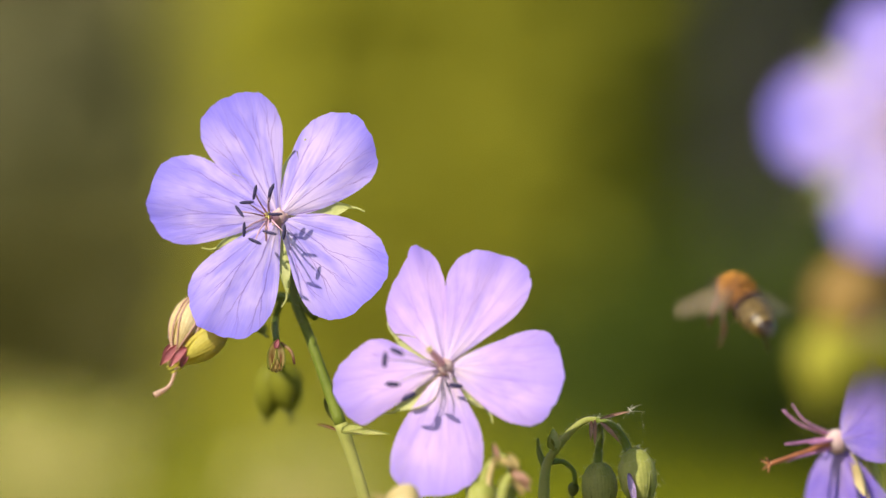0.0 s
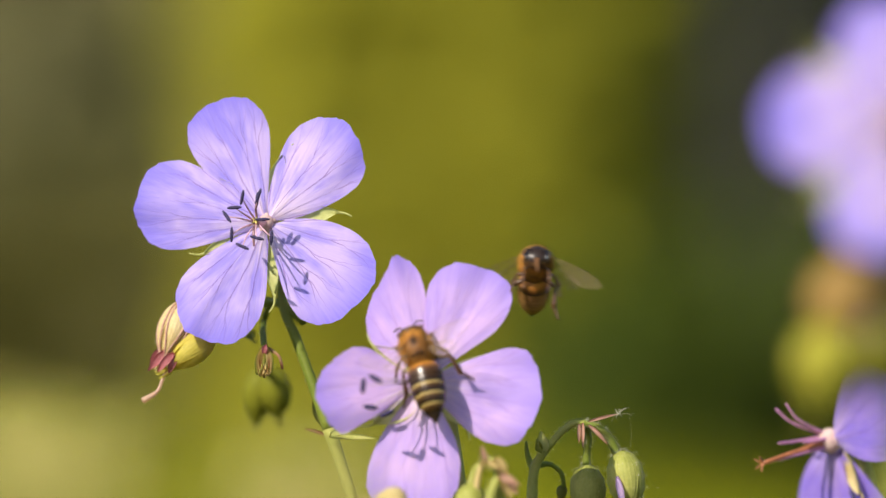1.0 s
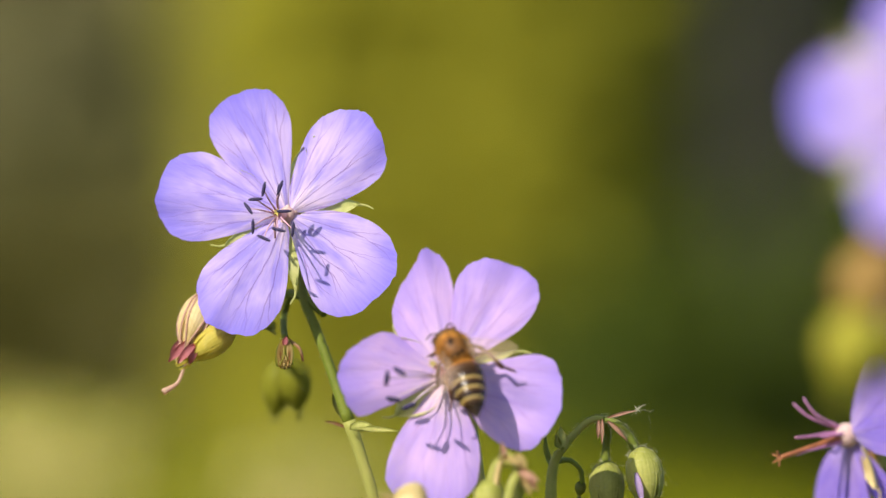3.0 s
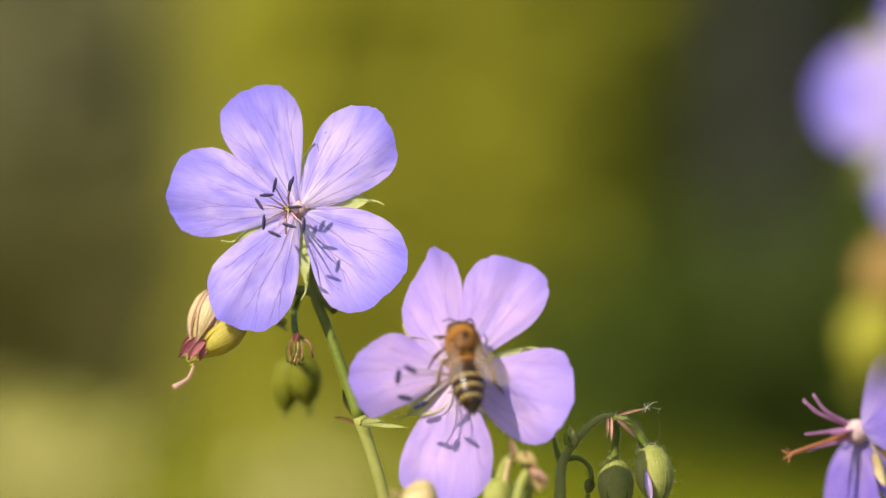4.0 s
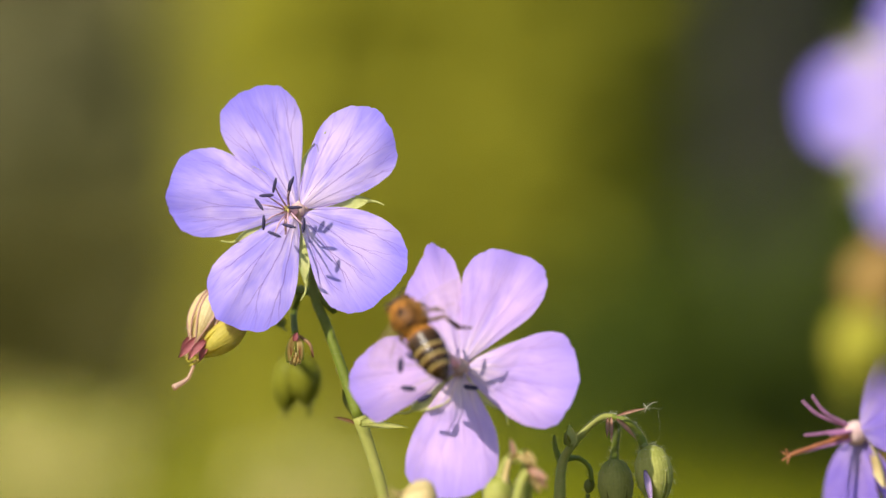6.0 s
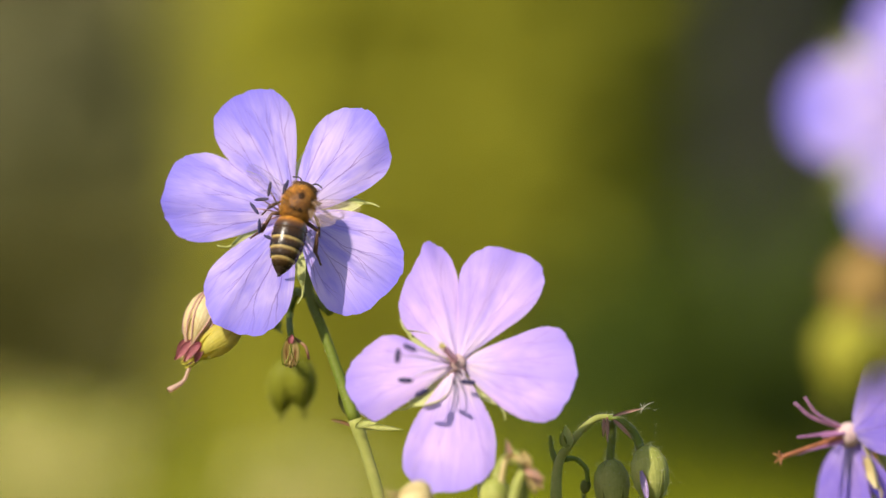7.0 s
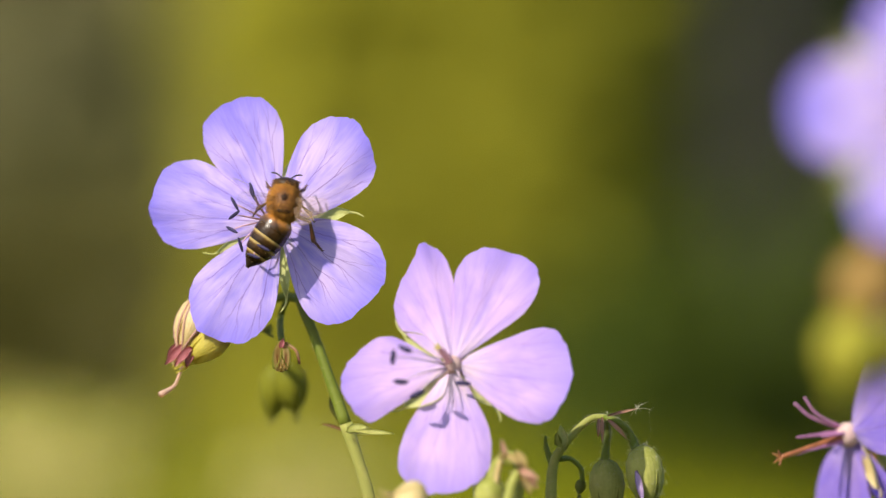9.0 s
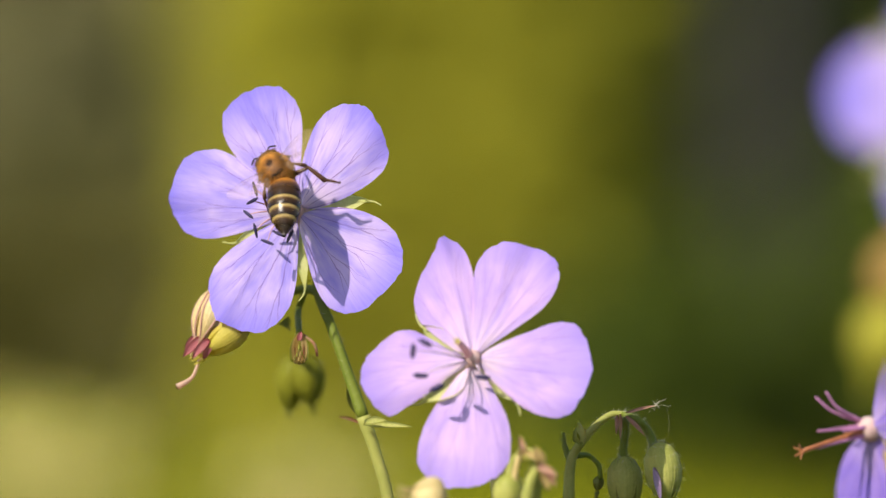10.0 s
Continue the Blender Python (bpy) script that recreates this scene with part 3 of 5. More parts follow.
def drift(r):
    """Dense in the sunny drift behind the flowers, thinning out to the sides."""
    y = r.uniform(1.65, 3.4)
    return (r.uniform(-0.12, 0.12) if r.random() < 0.62 else r.gauss(0, 0.34)) * y, y + r.gauss(0, 0.12)


grass_field("meadow_grass", 34000, drift, tall, GRASS, 41, "tall green meadow grass in sunlight", width=0.003)
grass_field("seeding_grass", 70, fan(1.7, 2.4, 0.5, ((-0.0655, 0.004), (-0.019, 0.005))), lambda r, x, y: 0.65 - y * (0.021 + 0.012 * r.random()), GRASS_PALE, 42,
            "pale straw-coloured grass gone to seed", (0.007, 0.07), 0.0010, bend=(0.0, 0.03))
grass_field("near_grass", 300, lambda r: (r.choice((r.uniform(-0.054, -0.006), r.gauss(-0.032, 0.003), r.gauss(-0.023, 0.002))), r.uniform(0.58, 0.74)), lambda r, x, y: 0.65 - y * r.uniform(0.0145, 0.036), GRASS, 44,
            "loose green grass blades close by", width=0.0011, bend=(0.0, 0.015))
grass_field("near_seeding_grass", 46, lambda r: ((r.gauss(-0.0435, 0.0026) if r.random() < 0.55 else r.gauss(-0.0150, 0.0022)), r.uniform(0.67, 0.75)), lambda r, x, y: 0.67 - y * (r.uniform(0.0245, 0.0310) if x < -0.03 else r.uniform(0.0330, 0.0385)), GRASS, 46,
            "green grass with pale seed heads close by", (0.0022, 0.010), 0.0003, bend=(0.0, 0.012))
grass_field("back_grass", 9000, fan(3.6, 8.0, 0.3), lambda r, x, y: r.uniform(0.15, 0.40), GRASS, 43, "short rough grass under the shrubs")
grass_field("short_grass", 60000, lambda r: (r.gauss(0, 2.0), r.gauss(1.8, 2.4)), lambda r, x, y: r.uniform(0.08, 0.26) + 0.14 * noise.noise((x, y, 0.3)),
            GRASS, 45, "short uneven meadow grass all around", width=0.004)

# ---- cranesbill with the wide-open blue flower ----
K = 0.000085


EVEN = (0.62, 0.88, 1.0, 0.86, 0.55)


def fan_petals(rows, grow=1.0, **shape):
    """Petals from rows of angle, length, half-breadths left and right (or one even breadth), tip and more, in steps of K."""
    out = []
    for angle, long, left, right, tip, *more in rows:
        left, right = [tuple(b * w * K * grow for b in EVEN) if isinstance(w, (int, float)) else tuple(b * K * grow for b in w) for w in (left, right)]
        out.append(dict(dict(angle=angle, long=long * K * grow, left=left, right=right, tip=tip * K, **shape), **(more[0] if more else {})))
    return out


BASE_A = (0.0060, 1.012, 0.0)
def plant_a():
    top = thing("cranesbill_plant", BASE_A, "meadow cranesbill with a wide-open blue-violet flower and seed pods", "flower", "cranesbills")
    line = [(-0.02268, 1.014, 0.64750), (-0.02257, 1.013, 0.64233), (-0.02053, 1.010, 0.63720), (-0.01817, 1.008, 0.63080), (-0.01549, 1.006, 0.62339)]
    foot = [(-0.01549, 1.006, 0.62356), (-0.01360, 1.006, 0.61800), (-0.01164, 1.006, 0.61073), (0.001, 1.008, 0.50), (0.006, 1.011, 0.25), (0.0060, 1.012, -0.03)]
    stalk(top, rel(BASE_A, *line), [0.00072, 0.00074, 0.00076, 0.00080, 0.00095], GREEN_STEM, 1, 180)
    # below the node the haze over the stem is painted as a paler green
    stalk(top, rel(BASE_A, *foot), [0.00105, 0.00090, 0.00092, 0.0013, 0.0018, 0.0020], PALE_STEM, 12, 150, "lower_stem")
    side = [(-0.01926, 1.011, 0.63977), (-0.02188, 1.013, 0.64182), (-0.02454, 1.016, 0.64274), (-0.02719, 1.018, 0.64229), (-0.03265, 1.016, 0.64270), (-0.03700, 1.012, 0.64270)]
    stalk(top, rel(BASE_A, *side), [0.0008, 0.0007, 0.0007, 0.0006, 0.0006, 0.0006], GREEN_STEM, 2, 150, "side_stem")
    lower = [(-0.02454, 1.016, 0.64274), (-0.02563, 1.018, 0.63970), (-0.02548, 1.010, 0.63718), (-0.02517, 1.006, 0.63590), (-0.02550, 1.020, 0.63400), (-0.02595, 1.041, 0.63160)]
    stalk(top, rel(BASE_A, *lower), [0.0005, 0.0005, 0.0005, 0.0005, 0.0006, 0.0006], GREEN_STEM, 3, 60, "side_stem")
    r = lambda *p: rel(BASE_A, *p)
    petals = fan_petals([
        (114, 233, (35, 55, 70, 70, 53), (29, 52, 69, 68, 47), 5, dict(cup=0.02)),
        (47, 223, (42, 65, 77, 70, 42), (41, 60, 71, 64, 28), -25, dict(cup=0.02)),
        (-41, 220, (57, 82, 90, 82, 55), (38, 67, 85, 79, 49), -24, dict(cup=0.05)),
        (-121, 234, (38, 64, 77, 70, 45), (39, 64, 78, 69, 42), 10, dict(cup=0.05)),
        (170, 234, (36, 59, 74, 72, 43), (31, 63, 81, 78, 59), -22, dict(cup=0.02)),
    ], grow=1.025)
    mm = lambda u, v, z, lean: ((u - 494) * K + 0.13 * z, -(v - 386) * K - 0.10 * z, z, lean)
    stamens = [mm(453, 341, .0095, 77), mm(439, 359, .009, 2), mm(426, 375, .009, -53), mm(435, 407, .0095, 87), mm(455, 428, .0105, -24),
               mm(479, 345, .008, 82), mm(482, 338, .009, 68), mm(490, 380, .0085, 0), mm(481, 413, .0105, -15), mm(506, 412, .0085, 84)]
    sepals = [(77, 0.0096, 0.0032), (9, 0.0100, 0.0032), (-83, 0.0105, 0.0021), (-154, 0.0096, 0.0028), (138, 0.009, 0.0026)]
    head, blades, threads = flower_head(top, r((-0.02476, 1.004, 0.65470))[0], (-0.13, -0.985, 0.10), petals, stamens, sepals, PETAL_BLUE, 5, 0.0050, lean=(-0.0009, -0.0002), perch=0.0038, stout=1.0, knob=0.0012)
    stamen(head, (-0.0009, -0.0002, 0.0042), mm(473, 427, 0.0035, 0)[:3], 0, PISTIL, False)
    bud(top, *r((-0.03721, 1.010, 0.64254), (-0.04040, 1.007, 0.63440)), 0.0052, SEPAL_DRY, SEPAL_STRAW, 6, "straw-yellow seed pod flushed red", 0.02, 300, name="seed_pod", rib=SEPAL_RUSTY)
    bud(top, *r((-0.03300, 1.0078, 0.63800), (-0.03950, 1.0065, 0.63290)), 0.0044, POD_GOLDEN, POD_GOLDEN, 7, "green seed pod", 0.1, 200, name="seed_pod")
    for a, b, w in (((-0.03940, 1.007, 0.63570), (-0.04282, 1.007, 0.63236), 0.0014), ((-0.03884, 1.006, 0.63503), (-0.04137, 1.005, 0.63214), 0.0013), ((-0.04029, 1.008, 0.63603), (-0.04256, 1.009, 0.63327), 0.0012), ((-0.03850, 1.006, 0.63451), (-0.03970, 1.006, 0.63195), 0.0011)):
        bract(top, *r(a, b), w, SEPAL_RED, 0.0006, "withered_tip")
    stalk(top, r((-0.04008, 1.009, 0.63292), (-0.04081, 1.008, 0.63080), (-0.04158, 1.008, 0.62917), (-0.04368, 1.007, 0.62782)), [0.00025, 0.00025, 0.00028, 0.0005], SEPAL_PINK, 8, 0, "style")
    bud(top, *r((-0.02690, 1.042, 0.63204), (-0.02761, 1.044, 0.62320)), 0.0046, BUD_SOFT, BUD_SOFT, 9, "dull green nodding bud", 0.0, 160, 0.0004)
    bud(top, *r((-0.02513, 1.041, 0.63204), (-0.02398, 1.043, 0.62408)), 0.0049, BUD_SOFT, BUD_SOFT, 10, "dull green nodding bud", 0.0, 160, 0.0010)
    for x, z, w, mat in ((-0.02625, 0.63170, 0.0015, SEPAL_GREEN), (-0.02572, 0.63145, 0.0017, SEPAL_STRAW), (-0.02516, 0.63130, 0.0017, SEPAL_DRY), (-0.02460, 0.63155, 0.0017, SEPAL_STRAW), (-0.02410, 0.63200, 0.0014, SEPAL_GREEN)):
        bract(top, *r((x, 1.0035, z), (-0.02516 + (x + 0.0251) * 0.2, 1.0055, 0.63600)), w, mat, 0.0005)
    bract(top, *r((-0.02530, 1.0045, 0.63480), (-0.02490, 1.0045, 0.63640)), 0.0009, SEPAL_RED, 0.0003)
    stalk(top, r((-0.02467, 1.007, 0.63570), (-0.02302, 1.006, 0.63451), (-0.02250, 1.006, 0.63255)), [0.0003, 0.00025, 0.0002], RED_STEM, 11, 0, "style")
    bract(top, *r((-0.01537, 1.004, 0.62233), (-0.00799, 1.000, 0.62210)), 0.0010, SEPAL_PALE, 0.0005)
    bract(top, *r((-0.01518, 1.003, 0.62262), (-0.01180, 0.998, 0.62309)), 0.0013, SEPAL_PALE, 0.0004)
    bract(top, *r((-0.01543, 1.008, 0.62222), (-0.01928, 1.012, 0.62323)), 0.0006, RED_STEM, 0.0005)
    bract(top, *r((-0.01598, 1.010, 0.62328), (-0.01777, 1.014, 0.62766)), 0.0022, SEPAL_DULL, 0.0005)
    bract(top, *r((-0.02719, 1.018, 0.63693), (-0.02869, 1.016, 0.63730)), 0.0022, SEPAL_DULL, 0.0005)
    return top, head, blades, threads


PLANT_A, HEAD_A, PETALS_A, STAMENS_A = plant_a()

# ---- cranesbill with the lilac flower ----
BASE_B = (0.0130, 0.992, 0.0)
def plant_b():
    top = thing("cranesbill_plant", BASE_B, "meadow cranesbill with a lilac flower turned to the sun", "flower", "cranesbills")
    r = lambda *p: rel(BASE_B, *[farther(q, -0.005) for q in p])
    line = [(0.00135, 0.994, 0.63191), (0.00238, 1.000, 0.62797), (0.00324, 1.001, 0.62284), (0.00391, 1.000, 0.61777), (0.00459, 0.999, 0.61100), (0.007, 0.997, 0.50), (0.012, 0.993, 0.25), (0.013, 0.992, -0.03)]
    stalk(top, r(*line), [0.0009, 0.0009, 0.0009, 0.0010, 0.0011, 0.0014, 0.0017, 0.0019], PALE_STEM, 21, 400)
    petals = fan_petals([
        (110, 225, (44, 67, 59, 23, -4), (19, 35, 50, 50, 39), 20),
        (62, 226, (34, 57, 77, 72, 50), (22, 48, 66, 66, 53), 36),
        (-6, 208, (38, 60, 80, 79, 50), (46, 75, 89, 85, 56), 9),
        (-94, 233, (44, 71, 80, 73, 47), (42, 66, 79, 79, 57), 23),
        (-167, 198, (24, 44, 59, 69, 45), (35, 73, 75, 55, 35), 9),
    ], 1.005, cup=0.05, curl=0.03)
    mm = lambda u, v, z, lean: ((u - 788) * K + 0.06 * z, -(v - 652) * K / 0.97 - 0.27 * z, z, lean)
    stamens = [mm(705, 622, .0135, -28), mm(684, 636, .0128, 85), mm(698, 679, .0090, -8), mm(726, 701, .0030, 25), mm(806, 682, .0030, -10)]
    sepals = [(147, 0.0082, 0.0034), (25, 0.0098, 0.0016), (-44, 0.0080, 0.0030), (-138, 0.0085, 0.0052), (82, 0.0100, 0.0036)]
    head, blades, _ = flower_head(top, r((0.00034, 0.990, 0.63223))[0], (-0.06, -0.96, 0.27), petals, stamens, sepals, PETAL_LILAC, 25, 0.0062, FILAMENT_PALE, knob=0.0013, lean=(-0.0020, 0.0012), stout=1.5)
    return top, head, blades


PLANT_B, HEAD_B, PETALS_B = plant_b()

# ---- cranesbill with nodding buds ----
BASE_C = (0.0200, 1.002, 0.0)
def plant_c():
    top = thing("cranesbill_plant", BASE_C, "cranesbill stem with arched hairy stalks and nodding buds", "flower", "cranesbills")
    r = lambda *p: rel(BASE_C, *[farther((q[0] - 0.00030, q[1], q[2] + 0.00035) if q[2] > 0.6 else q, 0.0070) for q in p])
    line = [(0.02348, 0.993, 0.62407), (0.02162, 0.993, 0.62399), (0.01976, 0.993, 0.62272), (0.01782, 0.993, 0.62053), (0.01589, 0.994, 0.61754), (0.01539, 0.994, 0.61204), (0.017, 1.002, 0.48), (0.020, 1.002, 0.25), (0.020, 1.002, -0.03)]
    stalk(top, r(*line), [0.00048, 0.00052, 0.00054, 0.00058, 0.0007, 0.0009, 0.0012, 0.0017, 0.0018], PALE_STEM, 31, 520)
    stalk(top, r((0.02331, 0.993, 0.62407), (0.02540, 0.992, 0.62334), (0.02702, 0.993, 0.62180), (0.02797, 0.993, 0.61948)), [0.00052, 0.0005, 0.00052, 0.0007], GREEN_STEM, 32, 420, "stalk")
    stalk(top, r((0.02350, 0.994, 0.62388), (0.02386, 0.995, 0.62174), (0.02363, 0.996, 0.61959), (0.02355, 0.996, 0.61722)), [0.00052, 0.0005, 0.00055, 0.0007], GREEN_STEM, 33, 300, "stalk")
    stalk(top, r((0.01659, 0.995, 0.61776), (0.01832, 0.997, 0.61769), (0.01984, 0.997, 0.61634), (0.02018, 0.997, 0.61430)), [0.0005, 0.00035, 0.00035, 0.00035], GREEN_STEM, 34, 80, "stalk")
    stalk(top, r((0.01574, 0.995, 0.61666), (0.01474, 0.996, 0.61917), (0.01449, 0.996, 0.62128)), [0.0006, 0.0004, 0.0002], GREEN_STEM, 35, 60, "stalk")
    bud(top, *r((0.02872, 0.9921, 0.61985), (0.03012, 0.9911, 0.61086)), 0.0054, SEPAL_GREEN, SEPAL_GREEN, 36, "opening bud with yellow-green ribbed sepals and a violet petal", 0.08, 1100)
    bud(top, *r((0.02355, 0.996, 0.61773), (0.02406, 0.996, 0.60900)), 0.0052, SEPAL_MID, SEPAL_GREEN, 37, "dull green hairy bud", 0.0, 600)
    bud(top, *r((0.02003, 0.998, 0.61461), (0.01969, 0.998, 0.61240)), 0.0016, SEPAL_DULL, SEPAL_DULL, 38, "small red-brown bud", 0.0, 40)
    bract(top, *r((0.02795, 0.9891, 0.61623), (0.02894, 0.9881, 0.61140)), 0.0011, PETAL_LILAC_PLAIN, 0.0004, "petal")
    bract(top, *r((0.01706, 0.993, 0.61968), (0.01669, 0.991, 0.62311)), 0.0019, SEPAL_PALE, 0.0006)
    bract(top, *r((0.01638, 0.993, 0.62002), (0.01601, 0.991, 0.62210)), 0.0012, SEPAL_GREEN, 0.0006)
    bract(top, *r((0.02295, 0.992, 0.62410), (0.02293, 0.991, 0.62033)), 0.0006, SEPAL_RUSTY, 0.0006)
    bract(top, *r((0.02244, 0.992, 0.62393), (0.02234, 0.991, 0.62101)), 0.0006, SEPAL_RUSTY, 0.0006)
    bract(top, *r((0.02377, 0.991, 0.62379), (0.02661, 0.990, 0.62087)), 0.0007, SEPAL_RUSTY, 0.0006)
    bract(top, *r((0.02377, 0.991, 0.62429), (0.02812, 0.990, 0.62541)), 0.0005, SEPAL_RUSTY, 0.0003)
    rng = random.Random(39)
    bm = bmesh.new()
    foot = Vector(r((0.02812, 0.990, 0.62541))[0])
    for k in range(15):
        tip = foot + Vector((rng.uniform(-0.001, 0.0024), rng.uniform(-0.001, 0.001), rng.uniform(-0.0012, 0.0014)))
        tube(bm, [foot, foot.lerp(tip, 0.5) + Vector((0, 0, 0.0002)), tip], [0.000022, 0.000018, 0.000012], 4, 2)
    part("stigma", bm, HAIR_PALE, top, "dry feathery tip")
    bm = bmesh.new()
    q = Vector(r((0.02998, 0.990, 0.62045))[0])
    tube(bm, [q, q + Vector((0.0002, 0, 0.0026)), q + Vector((-0.0001, 0, 0.0046)), q + Vector((0.0006, 0, 0.0052))], [0.000006] * 4, 4, 3)
    tube(bm, [Vector(r((0.03082, 0.990, 0.61514))[0]) + d for d in (Vector((0, 0, 0)), Vector((0.0016, 0, 0.0009)), Vector((0.0025, 0, -0.0004)), Vector((0.0036, 0, -0.0008)))], [0.000006] * 4, 4, 3)
    part("thread", bm, HAIR_PALE, top, "pale dry thread")
    return top


PETAL_LILAC_PLAIN = plant_material("petal_furled", (0.56, 0.42, 0.68), (0.76, 0.60, 0.82), 300.0, 0.3)
PLANT_C = plant_c()

# ---- withered cranesbill heads ----
BASE_F = (0.0100, 1.004, 0.0)
def plant_f():
    top = thing("cranesbill_plant", BASE_F, "cranesbill with withered pinkish sepals and straw-coloured pods", "flower", "cranesbills")
    r = lambda *p: rel(BASE_F, *p)
    line = [(0.01000, 0.972, 0.61718), (0.00893, 0.972, 0.61470), (0.00827, 0.972, 0.61123), (0.009, 1.004, 0.50), (0.010, 1.004, -0.03)]
    stalk(top, r(*line), [0.0007, 0.0008, 0.0009, 0.0013, 0.0018], PALE_STEM, 41, 260)
    stalk(top, r((0.01000, 0.972, 0.61718), (0.00944, 0.974, 0.61902), (0.00797, 0.976, 0.61920), (0.00648, 0.977, 0.61768), (0.00565, 0.977, 0.61352), (0.00548, 0.977, 0.60937)), [0.0006, 0.0006, 0.0006, 0.0006, 0.0006, 0.0006], PALE_STEM, 42, 150, "stalk")
    bract(top, *r((0.00998, 0.970, 0.61725), (0.01301, 0.968, 0.61583)), 0.0014, SEPAL_PINK, 0.0005)
    bract(top, *r((0.01056, 0.970, 0.61741), (0.01163, 0.970, 0.61378)), 0.0016, SEPAL_STRAW, 0.0005)
    bract(top, *r((0.01074, 0.971, 0.61721), (0.00958, 0.971, 0.62019)), 0.0018, SEPAL_STRAW, 0.0005)
    bract(top, *r((0.00810, 0.972, 0.61883), (0.00735, 0.971, 0.62184)), 0.0009, SEPAL_PINK, 0.0005)
    bract(top, *r((0.00827, 0.972, 0.61850), (0.00677, 0.971, 0.61936)), 0.0018, SEPAL_STRAW, 0.0005)
    bract(top, *r((0.00794, 0.972, 0.61908), (0.00900, 0.971, 0.61787)), 0.0018, SEPAL_GREEN, 0.0005)
    bud(top, *r((0.00614, 0.976, 0.61605), (0.00531, 0.976, 0.60941)), 0.0044, SEPAL_GREEN, SEPAL_GREEN, 43, "yellow-green pod", 0.0, 120)
    stalk(top, r((0.003, 1.004, 0.50), (-0.00198, 0.972, 0.60958), (-0.00322, 0.970, 0.61172)), [0.0010, 0.0008, 0.0007], PALE_STEM, 44, 60, "stalk")
    bud(top, *r((-0.00379, 0.970, 0.61172), (-0.00856, 0.968, 0.61320)), 0.0066, SEPAL_STRAW, SEPAL_STRAW, 45, "straw-coloured seed pod", 0.05, 200, name="seed_pod")
    stalk(top, r((0.01077, 0.974, 0.61678), (0.01027, 0.974, 0.61446), (0.00979, 0.975, 0.61028), (0.009, 0.998, 0.50)), [0.0005, 0.0006, 0.0007, 0.0009], PALE_STEM, 46, 60, "stalk")
    stalk(top, r((0.00730, 0.975, 0.61857), (0.00680, 0.975, 0.61608), (0.00647, 0.976, 0.61024), (0.008, 0.998, 0.50)), [0.0004, 0.0005, 0.0006, 0.0009], SEPAL_STRAW, 47, 60, "stalk")
    bract(top, *r((0.00825, 0.970, 0.61939), (0.01005, 0.969, 0.61811)), 0.0012, SEPAL_STRAW, 0.0005)
    bract(top, *r((0.01105, 0.970, 0.61692), (0.01269, 0.969, 0.61448)), 0.0010, SEPAL_PINK, 0.0005)
    return top


PLANT_F = plant_f()

# ---- cranesbill flower seen from the side, with long stamens ----
BASE_D = (0.0700, 1.016, 0.0)
def plant_d():
    top = thing("cranesbill_plant", BASE_D, "meadow cranesbill in profile with swept-back violet petals and long stamens", "flower", "cranesbills")
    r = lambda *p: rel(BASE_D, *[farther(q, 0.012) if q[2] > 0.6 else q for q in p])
    line = [(0.06187, 1.016, 0.62019), (0.06484, 1.022, 0.61880), (0.06671, 1.024, 0.61438), (0.06745, 1.022, 0.60836), (0.0690, 1.018, 0.45), (0.070, 1.016, -0.03)]
    stalk(top, r(*line), [0.0009, 0.0009, 0.0010, 0.0011, 0.0015, 0.0019], PALE_STEM, 51, 150)
    petals = fan_petals([
        (-112, 228, 82, 82, 0, dict(lift=0.001, curl=0.16)),
        (-78, 215, 40, 40, 0, dict(lift=-0.005, curl=0.3)),
        (20, 250, 92, 88, 0, dict(lift=0.002, curl=0.03)),
        (84, 165, 30, 30, 0, dict(lift=-0.006, curl=0.2)),
        (150, 190, 70, 70, 0, dict(lift=-0.018)),
    ])
    stamens = [(-0.0030, 0.0062, 0.0082, 60), (-0.0016, 0.0069, 0.0072, 75), (-0.0012, 0.0012, 0.0100, 20), (0.0006, -0.0010, 0.0110, -20),
               (0.0012, 0.0008, 0.0070, 10), (-0.0020, -0.0016, 0.0095, -40)]
    sepals = [(-62, 0.0085, 0.0028), (-95, 0.008, 0.0028)]
    head = flower_head(top, r((0.06059, 1.012, 0.62082))[0], (-0.80, -0.58, -0.16), petals, stamens, sepals, PETAL_DEEP, 55, 0.0150, FILAMENT_DARK, RUST, 0.0020, False, lean=(0.0006, -0.0010), sepal=SEPAL_STRAW)
    return top


PLANT_D = plant_d()

